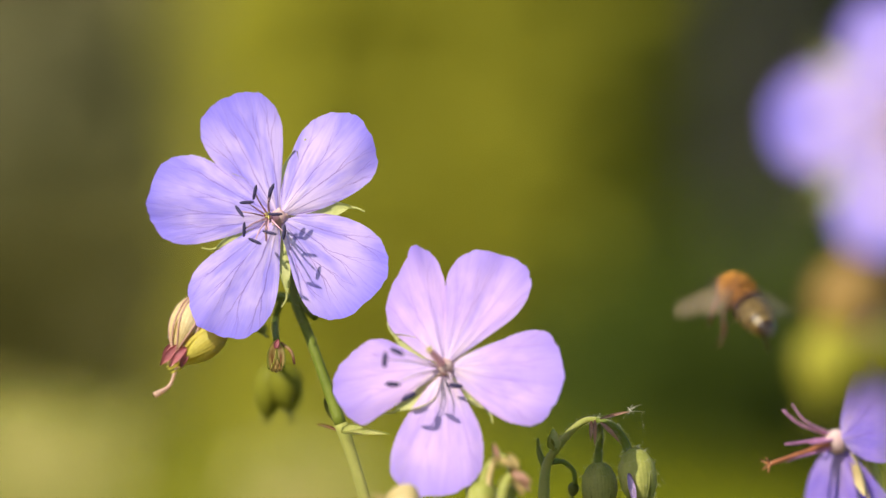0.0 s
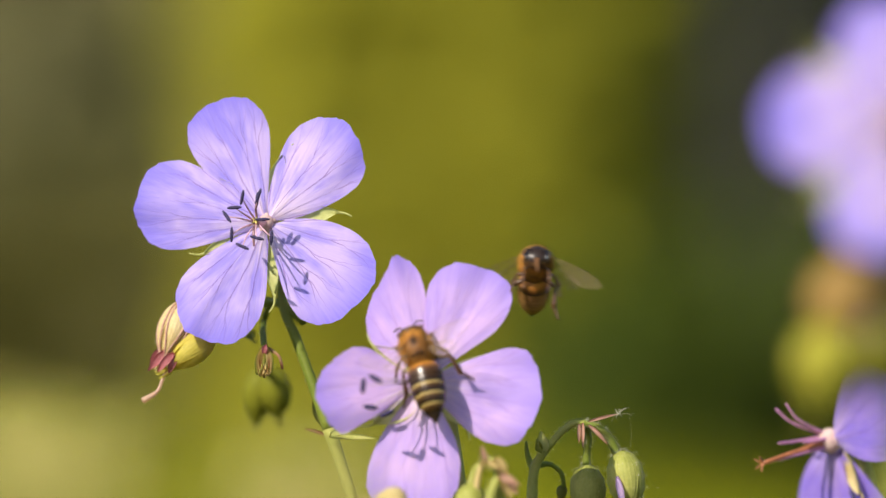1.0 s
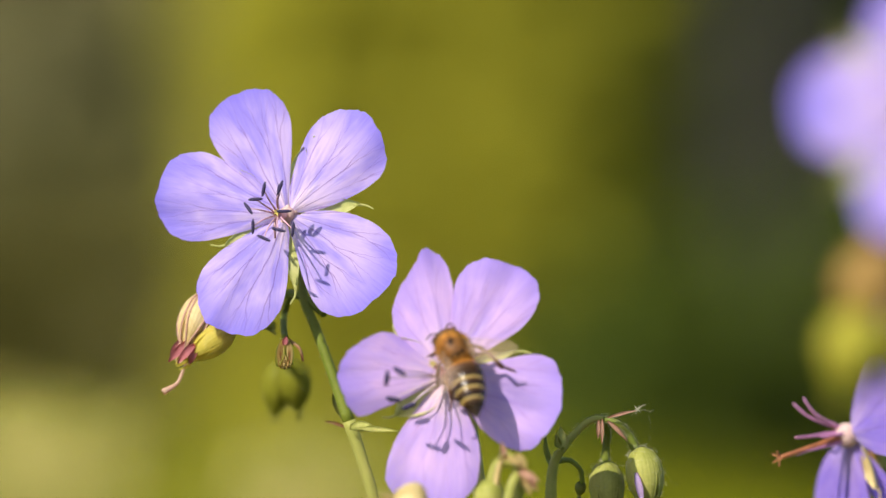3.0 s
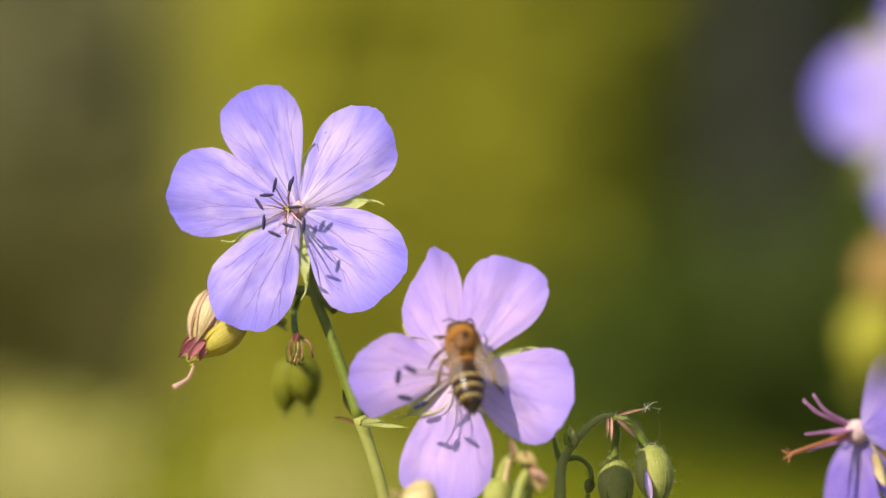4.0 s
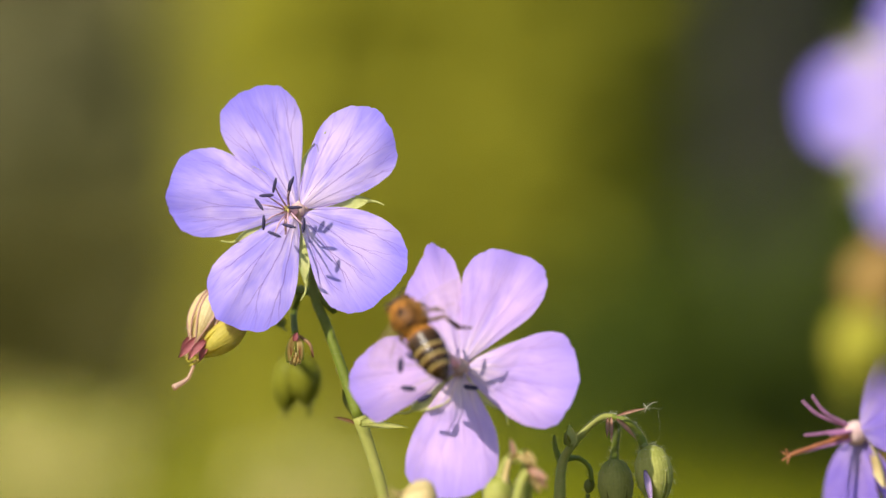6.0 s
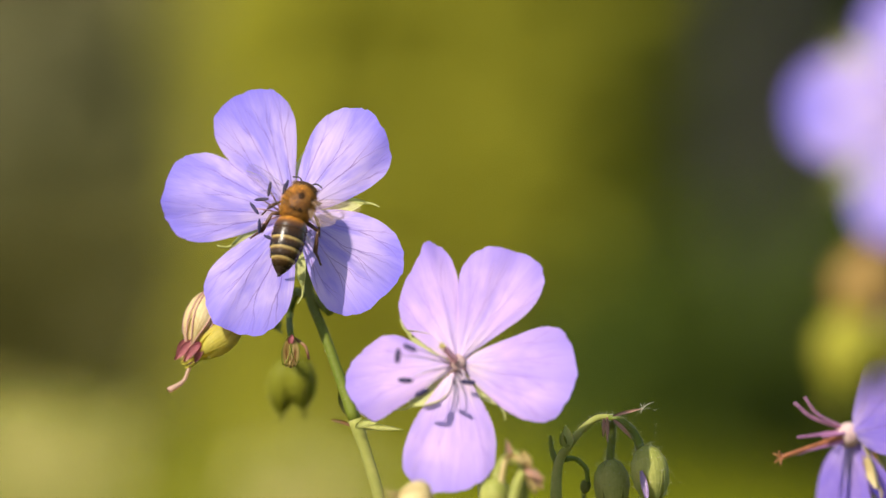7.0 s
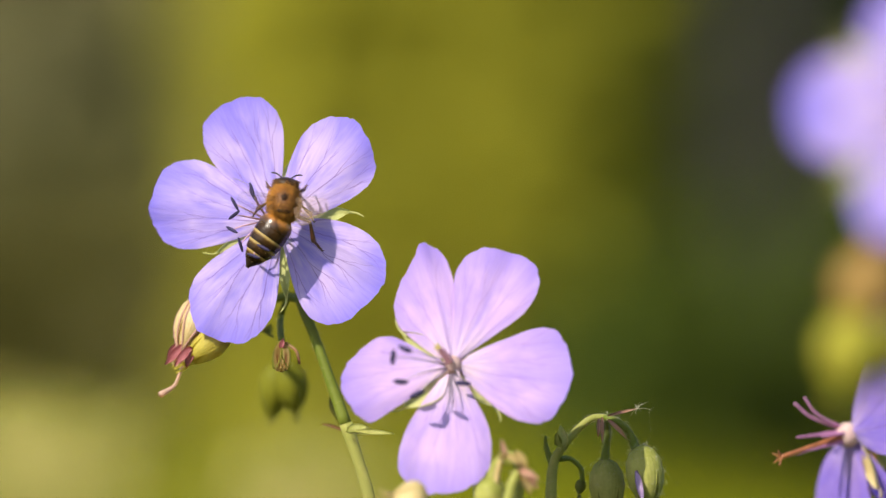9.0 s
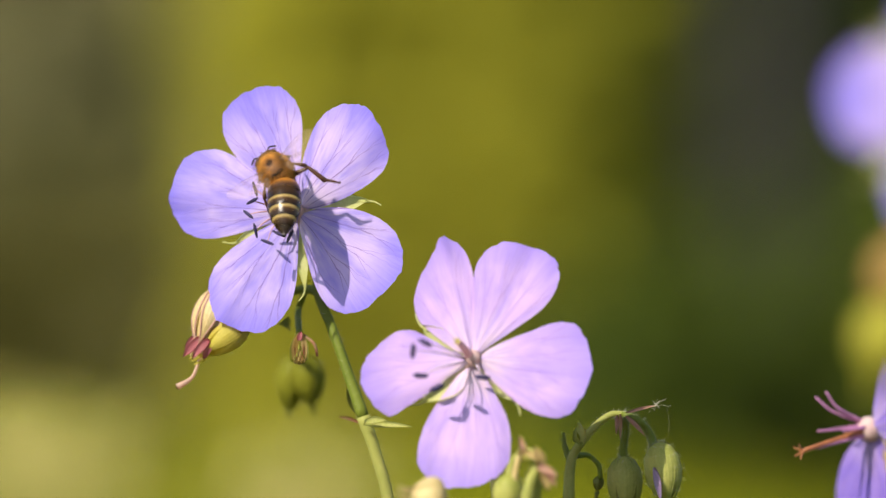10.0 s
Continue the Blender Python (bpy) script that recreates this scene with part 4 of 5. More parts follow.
# ---- cranesbill close to the lens ----
BASE_E = (0.0640, 0.800, 0.0)
def plant_e():
    top = thing("cranesbill_plant", BASE_E, "tall cranesbill close by with a lilac flower and yellow-brown buds", "flower", "cranesbills")
    r = lambda *p: rel(BASE_E, *p)
    line = [(0.05525, 0.806, 0.66481), (0.05621, 0.810, 0.65282), (0.05539, 0.808, 0.64182), (0.05594, 0.806, 0.62813), (0.05648, 0.804, 0.61314), (0.0645, 0.802, 0.4), (0.064, 0.800, -0.03)]
    stalk(top, r(*line), [0.0009, 0.0010, 0.0012, 0.0013, 0.0014, 0.0017, 0.0020], PALE_STEM, 61, 0)
    petals = fan_petals([
        (100, 188, 70, 70, 0),
        (35, 182, 70, 70, 0),
        (-35, 182, 70, 70, 0),
        (-104, 190, 71, 71, 0),
        (176, 192, 75, 75, 0),
    ], cup=0.03)
    stamens = [(0.004 * math.cos(a), 0.004 * math.sin(a), 0.008, 40 * k) for k, a in enumerate(2 * math.pi * k / 8 for k in range(8))]
    sepals = [(a, 0.0125, 0.0046) for a in (68, 0, -70, -140, 140)]
    flower_head(top, r((0.05538, 0.798, 0.66466))[0], (-0.12, -0.98, 0.08), petals, stamens, sepals, PETAL_BLUE, 65, 0.0085)
    stalk(top, r((0.05566, 0.808, 0.64457), (0.05320, 0.806, 0.65007), (0.05033, 0.804, 0.65075), (0.04884, 0.802, 0.64802)), [0.0008, 0.0007, 0.0007, 0.0008], RED_STEM, 62, 0, "stalk")
    bud(top, *r((0.05040, 0.800, 0.64830), (0.04740, 0.798, 0.63850)), 0.0088, BUD_BROWN, BUD_BROWN, 63, "brown and straw-coloured seed pod", 0.05, 0, name="seed_pod")
    bud(top, *r((0.04800, 0.798, 0.64060), (0.04520, 0.796, 0.63150)), 0.0080, BUD_YELLOW, BUD_YELLOW, 64, "yellow-green bud", 0.05, 0)
    bud(top, *r((0.05200, 0.803, 0.64200), (0.04980, 0.803, 0.63250)), 0.0070, BUD_YELLOW, BUD_YELLOW, 66, "yellow-green bud", 0.05, 0)
    bud(top, *r((0.05270, 0.805, 0.64800), (0.05090, 0.803, 0.63900)), 0.0080, BUD_BROWN, BUD_BROWN, 68, "brown and straw-coloured seed pod", 0.05, 0, name="seed_pod")
    bud(top, *r((0.05300, 0.800, 0.64250), (0.05200, 0.799, 0.63400)), 0.0062, BUD_YELLOW, BUD_YELLOW, 69, "yellow-green bud", 0.05, 0)
    bract(top, *r((0.05180, 0.798, 0.63950), (0.05130, 0.796, 0.64200)), 0.0040, PETAL_LILAC_PLAIN, 0.0006, "petal")
    bud(top, *r((0.05457, 0.806, 0.64458), (0.05498, 0.806, 0.63499)), 0.0070, PETAL_LILAC_PLAIN, BUD_YELLOW, 67, "opening bud with a violet petal", 0.1, 0)
    return top


PLANT_E = plant_e()


# ---- honey bees ----
def banded_material(name, pale):
    """Dark glossy chitin with a pale fringe along its front edge."""
    m, n, l, p = material(name)
    uv = n.new("ShaderNodeUVMap")
    uv.uv_map = "band"
    sep = n.new("ShaderNodeSeparateXYZ")
    l.new(uv.outputs[0], sep.inputs[0])
    wob = noise_out(n, l, 2500.0, 3.0)
    v = calc(n, l, "ADD", sep.outputs[1], calc(n, l, "MULTIPLY_ADD", wob, 0.12, -0.06))
    base = ramp(n, l, v, [(0.0, (0.30, 0.215, 0.075)), (0.20 * pale, (0.40, 0.29, 0.10)), (0.33 * pale, (0.15, 0.085, 0.024)), (0.46 * pale, (0.045, 0.022, 0.007)), (0.75, (0.026, 0.013, 0.005)), (1.0, (0.014, 0.008, 0.004))])
    below = ramp(n, l, calc(n, l, "ABSOLUTE", calc(n, l, "SUBTRACT", sep.outputs[0], 0.75)), [(0.12, (0.8, 0.8, 0.8)), (0.21, (0, 0, 0))])
    l.new(blend(n, l, below, base, (0.34, 0.17, 0.05)), p.inputs["Base Color"])
    p.inputs["Roughness"].default_value = 0.24
    p.inputs["Specular IOR Level"].default_value = 0.28
    bump(n, l, p, wob, 0.5, 0.00012)
    return m


def bee_materials():
    banded, thin_band = banded_material("abdomen_banded", 1.0), banded_material("abdomen_thinly_banded", 0.22)
    m, n, l, p = material("abdomen_brown")
    uv = n.new("ShaderNodeUVMap")
    uv.uv_map = "band"
    sep = n.new("ShaderNodeSeparateXYZ")
    l.new(uv.outputs[0], sep.inputs[0])
    v = calc(n, l, "ADD", sep.outputs[1], calc(n, l, "MULTIPLY_ADD", noise_out(n, l, 2200.0, 3.0), 0.3, -0.15))
    l.new(ramp(n, l, v, [(0.0, (0.50, 0.23, 0.035)), (0.35, (0.34, 0.135, 0.018)), (0.62, (0.11, 0.045, 0.010)), (1.0, (0.030, 0.014, 0.005))]), p.inputs["Base Color"])
    p.inputs["Roughness"].default_value = 0.28
    brown = m
    m, n, l, p = material("wing_membrane")
    p.inputs["Base Color"].default_value = (0.66, 0.47, 0.33, 1)
    p.inputs["Roughness"].default_value = 0.5
    p.inputs["Specular IOR Level"].default_value = 0.2
    p.inputs["Alpha"].default_value = 0.14
    wing = m
    return banded, thin_band, brown, wing


BAND, BAND_THIN, BROWN, WING = bee_materials()
FUR = plain_material("fur_tawny", (0.72, 0.32, 0.036), 0.6, 900.0, 0.86)
FUR_HEAD = plain_material("fur_head_brown", (0.24, 0.12, 0.036), 0.7, 1800.0, 0.6)
FUR_PALE = plain_material("fur_straw", (0.46, 0.34, 0.14), 0.75, 3000.0, 0.4)
CHITIN = plain_material("chitin_dark_brown", (0.030, 0.017, 0.010), 0.35, 1500.0, 0.5)
SCUTUM = plain_material("chitin_back_plate", (0.040, 0.018, 0.008), 0.6, 1400.0, 0.6, spec=0.15)
LEG = plain_material("chitin_leg_brown", (0.11, 0.048, 0.018), 0.35, 1500.0, 0.5)
CHITIN_BROWN = plain_material("chitin_brown", (0.20, 0.082, 0.018), 0.62, 1500.0, 0.5)
EYE = plain_material("eye_black", (0.012, 0.009, 0.008), 0.18, 3000.0, 0.3, spec=0.6)
WING_VEIN = plain_material("wing_vein_brown", (0.10, 0.05, 0.025), 0.5)


def fur(rng, at, radii, count, length, skip=None, width=0.000022):
    bm = bmesh.new()
    spots = []
    while len(spots) < count:
        d = Vector((rng.gauss(0, 1), rng.gauss(0, 1), rng.gauss(0, 1))).normalized()
        if skip and skip(d):
            continue
        spots.append((Vector(at) + Vector((d.x * radii[0], d.y * radii[1], d.z * radii[2])) * 0.97, d + Vector((0, -0.4, 0))))
    hairs(bm, rng, spots, length, width)
    return bm


def wing(parent, side, fore, mat):
    """A flat clear wing with its veins, hinged at the thorax; y runs back along the wing at rest."""
    long, wide = (0.0092, 0.0031) if fore else (0.0064, 0.0024)
    outline = [(0.0, 0.0), (0.12, 0.10), (0.35, 0.16), (0.65, 0.18), (0.88, 0.10), (1.0, -0.16), (0.94, -0.50), (0.72, -0.80), (0.45, -0.72), (0.2, -0.35)]
    pts = [p for p, _ in smooth_line([(side * y * wide, -x * long, 0) for x, y in outline] + [(0, 0, 0)], [0] * 11, 3)][:-1]
    bm = bmesh.new()
    mid = bm.verts.new((side * -0.2 * wide, -0.5 * long, 0.00012))
    ring = [bm.verts.new(p) for p in pts]
    for a, b in zip(ring, ring[1:] + ring[:1]):
        bm.faces.new((mid, a, b))
    ob = part("wing", bm, mat, parent, "clear brownish wing")
    bm = bmesh.new()
    for ends in (((0, 0.0), (0.5, 0.17), (0.9, 0.08)), ((0.05, -0.03), (0.5, 0.0), (0.85, -0.1)), ((0.1, -0.12), (0.45, -0.3), (0.8, -0.5)), ((0.5, 0.0), (0.5, -0.3), (0.47, -0.62))):
        tube(bm, [(side * y * wide, -x * long, 0.00006) for x, y in ends], [0.000028, 0.00002, 0.000012], 4, 3)
    part("vein", bm, WING_VEIN, ob, "brown wing veins")
    return ob


def leg(parent, side, points, thick):
    """Hip, knee, heel and foot: a thigh, a swelling shin and a thin jointed foot."""
    pts = [Vector((side * x * 0.00086, y * 0.00094, z * 0.001)) for x, y, z in points]
    bm = bmesh.new()
    for (a, b), (r0, r1, r2) in zip(zip(pts, pts[1:]), ((0.9, 1.15, 0.75), (0.62, 1.0, 1.25), (0.8, 0.62, 0.42))):
        tube(bm, [a, a.lerp(b, 0.5) + Vector((0, 0, 0.00012)), b], [thick * r for r in (r0, r1, r2)], 7, 3)
        ball(bm, b, (thick * r2 * 0.95,) * 3, cuts=6)
    for way in (-1, 1):
        tube(bm, [pts[-1], pts[-1] + Vector((way * 0.00022, 0.0001, -0.0001))], [thick * 0.35, thick * 0.15], 4, 1)
    ob = part("leg", bm, LEG, parent, "brown jointed leg")
    bm = bmesh.new()
    stem_hairs(bm, random.Random(7), pts, [thick] * len(pts), 120, 0.00030, 0.000012)
    tagged(part("hair", bm, FUR_HEAD, ob, "short leg hairs"), kind="stuff")
    return ob, side, pts[0]


def bee(seed, label):
    """Body along y, head forwards, back up (z); the origin is the middle of the thorax."""
    rng = random.Random(seed)
    top = thing("honey_bee", (0, 0, 0), label, "bee", "honey bees")
    top.scale = (1.08, 1.08, 1.08)
    thorax = part("thorax", ball(bmesh.new(), (0, 0, 0), (0.0022, 0.0028, 0.0020), cuts=14), CHITIN_BROWN, top)
    part("scutum", ball(bmesh.new(), (0, 0.0005, 0.00132), (0.00080, 0.0010, 0.00072), cuts=14), SCUTUM, thorax, "glossy dark back plate")
    part("scutellum", ball(bmesh.new(), (0, -0.00125, 0.00150), (0.00105, 0.00042, 0.00042), cuts=12), SCUTUM, thorax, "dark crescent behind the back plate")
    bald = lambda d: d.z > 0 and rng.random() < (0.74 if (d.x / 0.30) ** 2 + ((d.y - 0.17) / 0.26) ** 2 < 1 else 0.42 if (d.x / 0.55) ** 2 + (d.y / 0.55) ** 2 < 1 else 0.0)
    part("fur", fur(rng, (0, 0, 0), (0.0022, 0.0028, 0.0020), 11000, 0.00066, bald, 0.000016), FUR, top, "dense tawny thorax fur")["kind"] = "stuff"
    head = part("head", ball(bmesh.new(), (0, 0.0025, -0.0011), (0.0015, 0.0009, 0.0014), cuts=12), CHITIN, top)
    part("fur", fur(rng, (0, 0.0025, -0.0011), (0.0015, 0.0009, 0.0014), 1500, 0.00062, lambda d: abs(d.x) > 0.93 or d.y > 0.45), FUR_HEAD, head, "brown fur on the crown")["kind"] = "stuff"
    head.scale = (1.18, 1.1, 1.1)
    head.location = (0, 0.0, 0.0006)
    for side in (-1, 1):
        part("eye", ball(bmesh.new(), (side * 0.00118, 0.0026, -0.0012), (0.00034, 0.00055, 0.0009), cuts=12), EYE, head, "glossy black compound eye")
        pts = [(side * 0.0004, 0.0031, -0.0009), (side * 0.0010, 0.0036, -0.0008), (side * 0.0014, 0.0038, -0.0013), (side * 0.0018, 0.0039, -0.0020)]
        part("antenna", tube(bmesh.new(), pts, [0.00010, 0.00009, 0.00010, 0.00009], 6, 4), CHITIN, head)
    part("tongue", tube(bmesh.new(), [(0, 0.0032, -0.0020), (0, 0.0034, -0.0030), (0, 0.0034, -0.0042)], [0.0003, 0.0002, 0.0001], 6, 3), CHITIN_BROWN, head)
    # abdomen: a slim waist and six overlapping rings
    prof = [(y, 0.89 * r) for y, r in ((-0.0017, 0.0011), (-0.0023, 0.0021), (-0.0032, 0.00255), (-0.0046, 0.00268), (-0.0063, 0.00256), (-0.0078, 0.00212), (-0.0091, 0.00138), (-0.0099, 0.0007), (-0.0103, 0.0003))]
    bm = bmesh.new()
    core = [[bm.verts.new((0.93 * r * math.cos(a), y, -0.0002 + 0.10 * y + 0.84 * r * math.sin(a))) for a in (2 * math.pi * k / 24 for k in range(24))] for y, r in prof]
    for a, b in zip(core, core[1:]):
        for k in range(24):
            bm.faces.new((a[k], a[(k + 1) % 24], b[(k + 1) % 24], b[k]))
    bm.faces.new(core[0][::-1]), bm.faces.new(core[-1])
    abdomen = part("abdomen", bm, CHITIN, top)
    at = lambda y: np.interp(-y, [-p[0] for p in prof], [p[1] for p in prof])
    edges = [-0.0021, -0.0038, -0.0052, -0.0066, -0.0080, -0.0093, -0.0104]
    for k in range(6):
        y0, y1 = edges[k], edges[k + 1] - 0.00012
        bm = bmesh.new()
        layer = bm.loops.layers.uv.new("band")
        marks, rings = {}, []
        for i in range(6):
            s = i / 5
            y = y0 + (y1 - y0) * s
            r = at(y) * (0.985 + 0.045 * s) + 0.00002
            ring = []
            for j in range(24):
                a = 2 * math.pi * j / 24
                v = bm.verts.new((r * math.cos(a), y, -0.0002 + 0.10 * y + 0.9 * r * math.sin(a)))
                marks[v] = (j / 24, s)
                ring.append(v)
            rings.append(ring)
        for a, b in zip(rings, rings[1:]):
            for j in range(24):
                f = bm.faces.new((a[j], a[(j + 1) % 24], b[(j + 1) % 24], b[j]))
                for loop in f.loops:
                    u, v = marks[loop.vert]
                    loop[layer].uv = (1.0 if j == 23 and u == 0 else u, v)
        part("abdomen_ring", bm, (BROWN, BAND_THIN, BAND, BAND, BAND, CHITIN)[k], abdomen)
    part("fur", fur(rng, (0, -0.0027, -0.0004), (0.0018, 0.0004, 0.0016), 800, 0.0005), FUR, abdomen, "tawny fur at the waist")["kind"] = "stuff"
    part("fur", fur(rng, (0, -0.0060, -0.0008), (0.0023, 0.0036, 0.0021), 260, 0.0004, width=0.000012), FUR_PALE, abdomen, "sparse pale hairs")["kind"] = "stuff"
    wings, legs = [], []
    for side in (-1, 1):
        for fore in (True, False):
            w = wing(top, side, fore, WING)
            w.location = (side * 0.0013, 0.0006 if fore else -0.0006, 0.0013)
            wings.append((w, side, fore))
        legs.append(leg(top, side, [(0.9, 1.3, -1.4), (2.2, 2.0, -1.5), (2.9, 2.6, -3.0), (3.3, 3.4, -4.4)], 0.00024))
        legs.append(leg(top, side, [(1.0, 0.0, -1.5), (2.9, -0.1, -1.0), (4.2, -0.9, -2.2), (5.0, -2.0, -3.6)], 0.00024))
        reach = 1.0 if side > 0 else 0.78
        legs.append(leg(top, side, [(1.0, -1.2, -1.5), (4.4 * reach, -2.3, -1.0), (5.2 * reach, -4.9, -2.3), (6.8 * reach, -6.2, -3.4)], 0.00030))
    return top, wings, legs, abdomen


BEE_1, WINGS_1, LEGS_1, ABDOMEN_1 = bee(71, "honey bee with tawny thorax and dark banded abdomen")
BEE_2, WINGS_2, LEGS_2, _ = bee(72, "honey bee in flight with tawny thorax and banded abdomen")


# ---- what moves ----
def bee_pose(at, heading, pitch=0.0, roll=0.0):
    """heading: clockwise from straight up, seen by the viewer; pitch: the head tips towards the viewer; roll about the body."""
    return (Matrix.Translation(at) @ Matrix.Rotation(radians(heading), 4, "Y") @ Matrix.Rotation(radians(90 + pitch), 4, "X")
            @ Matrix.Rotation(radians(roll), 4, "Y"))


def flight_pose(at, way, back):
    """way: where the head points; back: where the back points, more or less."""
    y = Vector(way).normalized()
    x = y.cross(Vector(back)).normalized()
    turn = Matrix((x, y, x.cross(y))).transposed().to_4x4()
    return Matrix.Translation(at) @ turn


def sway(base, depth, rows):
    """A plant leans about its foot: rows of seconds, sideways and upward shift of the flower in steps of a twelfth of a millimetre."""
    out = []
    for t, x, y in rows:
        a = math.atan2(x * K * depth, 0.62)
        out.append((t, Matrix.Translation((base[0], base[1], base[2] - y * K * depth)) @ Matrix.Rotation(a, 4, "Y")))
    return out


def nod(head, rows):
    """A flower head on its stalk: rows of seconds, shift (right, down), roll clockwise, nod forwards and turn to the left in degrees."""
    m = head.matrix_basis.copy()
    at = m.translation.copy()
    out = []
    for t, x, y, roll, tip, aside in rows:
        turn = Matrix.Rotation(radians(-aside), 4, "Z") @ Matrix.Rotation(radians(roll), 4, "Y") @ Matrix.Rotation(radians(tip), 4, "X")
        out.append((t, Matrix.Translation(at + Vector((x * K, 0, -y * K))) @ turn @ Matrix.Translation(-at) @ m))
    return out


def wing_pose(w, side, fore, spread, raised, twist=0.0):
    """spread: degrees out from the body; raised: degrees above it."""
    at = w.location.copy()
    return (Matrix.Translation(at) @ Matrix.Rotation(radians(side * spread), 4, "Z") @ Matrix.Rotation(radians(-raised), 4, "X")
            @ Matrix.Rotation(radians(side * twist), 4, "Y"))


SWAY_A = [(0, 0, 0), (.5, -8, 3), (1, -21, 8), (1.5, -22, 8), (2, -17, 6), (2.5, -2, 1), (4, 33, -11), (4.5, 17, -5), (5, 14, -4), (5.5, 33, -11),
          (7, 25, -7), (7.5, 8, 0), (8, 5, 3), (8.5, -5, 5), (9, 9, 0), (9.5, 38, -11), (10, 40, -12)]
HEAD_ROWS_A = [(0, 0, 0, 0, 0, 0), (5.7, 0, 0, 0, 0, 0), (6.8, 0, 2, 0, 0, 0), (7, 0, 2, -1, 0, 0), (7.5, 0, 8, 0, 0, 3), (8, -6, 8, 0, 0, 5), (8.5, -9, 9, 0, 0, 5), (9, -9, 9, 0, 0, 5),
               (9.5, -4, 2, 0, 0, 3), (10, -9, 3, -0.5, 0, 8)]
SWAY_C = [(0, 0, 0), (.5, -7, 2), (1, -21, 5), (1.5, -23, 5), (2, -18, 5), (2.5, -3, 2), (4, 29, -6), (4.5, 14, -3), (5, 13, -3), (5.5, 29, -6),
          (7, 22, -5), (7.5, 10, -3), (8, 10, -3), (8.5, -1, -2), (9, 13, -5), (9.5, 39, -9), (10, 45, -11)]
# the lilac flower in the air: shift, roll and nod under the bee's weight
FLOWER_B = [(0, 0, 0, 0, 0), (.4, -3, 1, 0, 0), (.5, -13, 5, 0.5, 1), (.7, -33, 17, 1, 7), (1, -37, 24, 1.4, 9), (1.5, -37, 27, 2, 10), (2, -28, 24, 3, 10), (2.5, -13, 18, 4.2, 10), (4, 23, 11, 2.4, 9),
            (4.5, 6, 14, 5.0, 10), (5, 3, 12, 2.6, 9), (5.5, 20, 6, 0, 8), (5.8, 24, 4, 0, 7), (6.3, 24, -4, 0, 0), (7, 22, -6, 0, 0), (7.5, 10, -1, 0, 0), (8, 9, -3, 0, 0), (8.5, 0, 0, 0, 0), (9, 14, -4, 0, 0), (9.5, 40, -12, 0, 0), (10, 48, -14, 0, 0)]
# how the two side petals of the lilac flower and one of the blue give way: seconds, fold towards the viewer, turn clockwise
FLEX_LEFT = [(0, 0, 0), (.5, 2, 0), (.7, 14, 0), (1, 18, 1), (1.5, 17, 3), (2, 16, 6), (2.5, 17, 7), (4, 16, 5), (4.5, 15, 6), (5, 15, 4), (5.5, 17, 2), (5.8, 14, 1), (6.3, 0, 0), (10, 0, 0)]
FLEX_RIGHT = [(0, 0, 0), (.5, 0, 0), (1, 3, 1), (1.5, 3, 2), (2, 4, 4), (2.5, 5, 7), (4, 4, 5), (4.5, 4, 4), (5.5, 4, 3), (5.8, 3, 2), (6.3, 0, 0), (10, 0, 0)]
FLEX_UPPER = [(0, 0, 0), (6.5, 0, 0), (7.5, 3, 0), (9, 3, 0), (9.5, 1, 0), (10, 8, -1)]
SWAY_D = [(0, 0, 0), (.5, -6, -1), (1, -12, -2), (1.5, -15, -2), (2, -11, -4), (2.5, 3, -7), (4, 37, -17), (4.5, 17, -12), (5, 19, -12), (5.5, 37, -16),
          (7, 22, -12), (7.5, 15, -12), (8, 21, -14), (8.5, 10, -11), (9, 21, -12), (9.5, 46, -18), (10, 59, -22)]
SWAY_E = [(0, 0, 0), (.5, -8, 0), (1, -10, 0), (1.5, -10, -2), (2, 0, -8), (2.5, 15, -15), (4, 76, -40), (4.5, 72, -40), (5, 54, -32), (5.5, 60, -30),
          (7, 32, -20), (7.5, 30, -20), (8, 40, -22), (8.5, 28, -20), (9, 35, -20), (9.5, 80, -35), (10, 97, -40)]

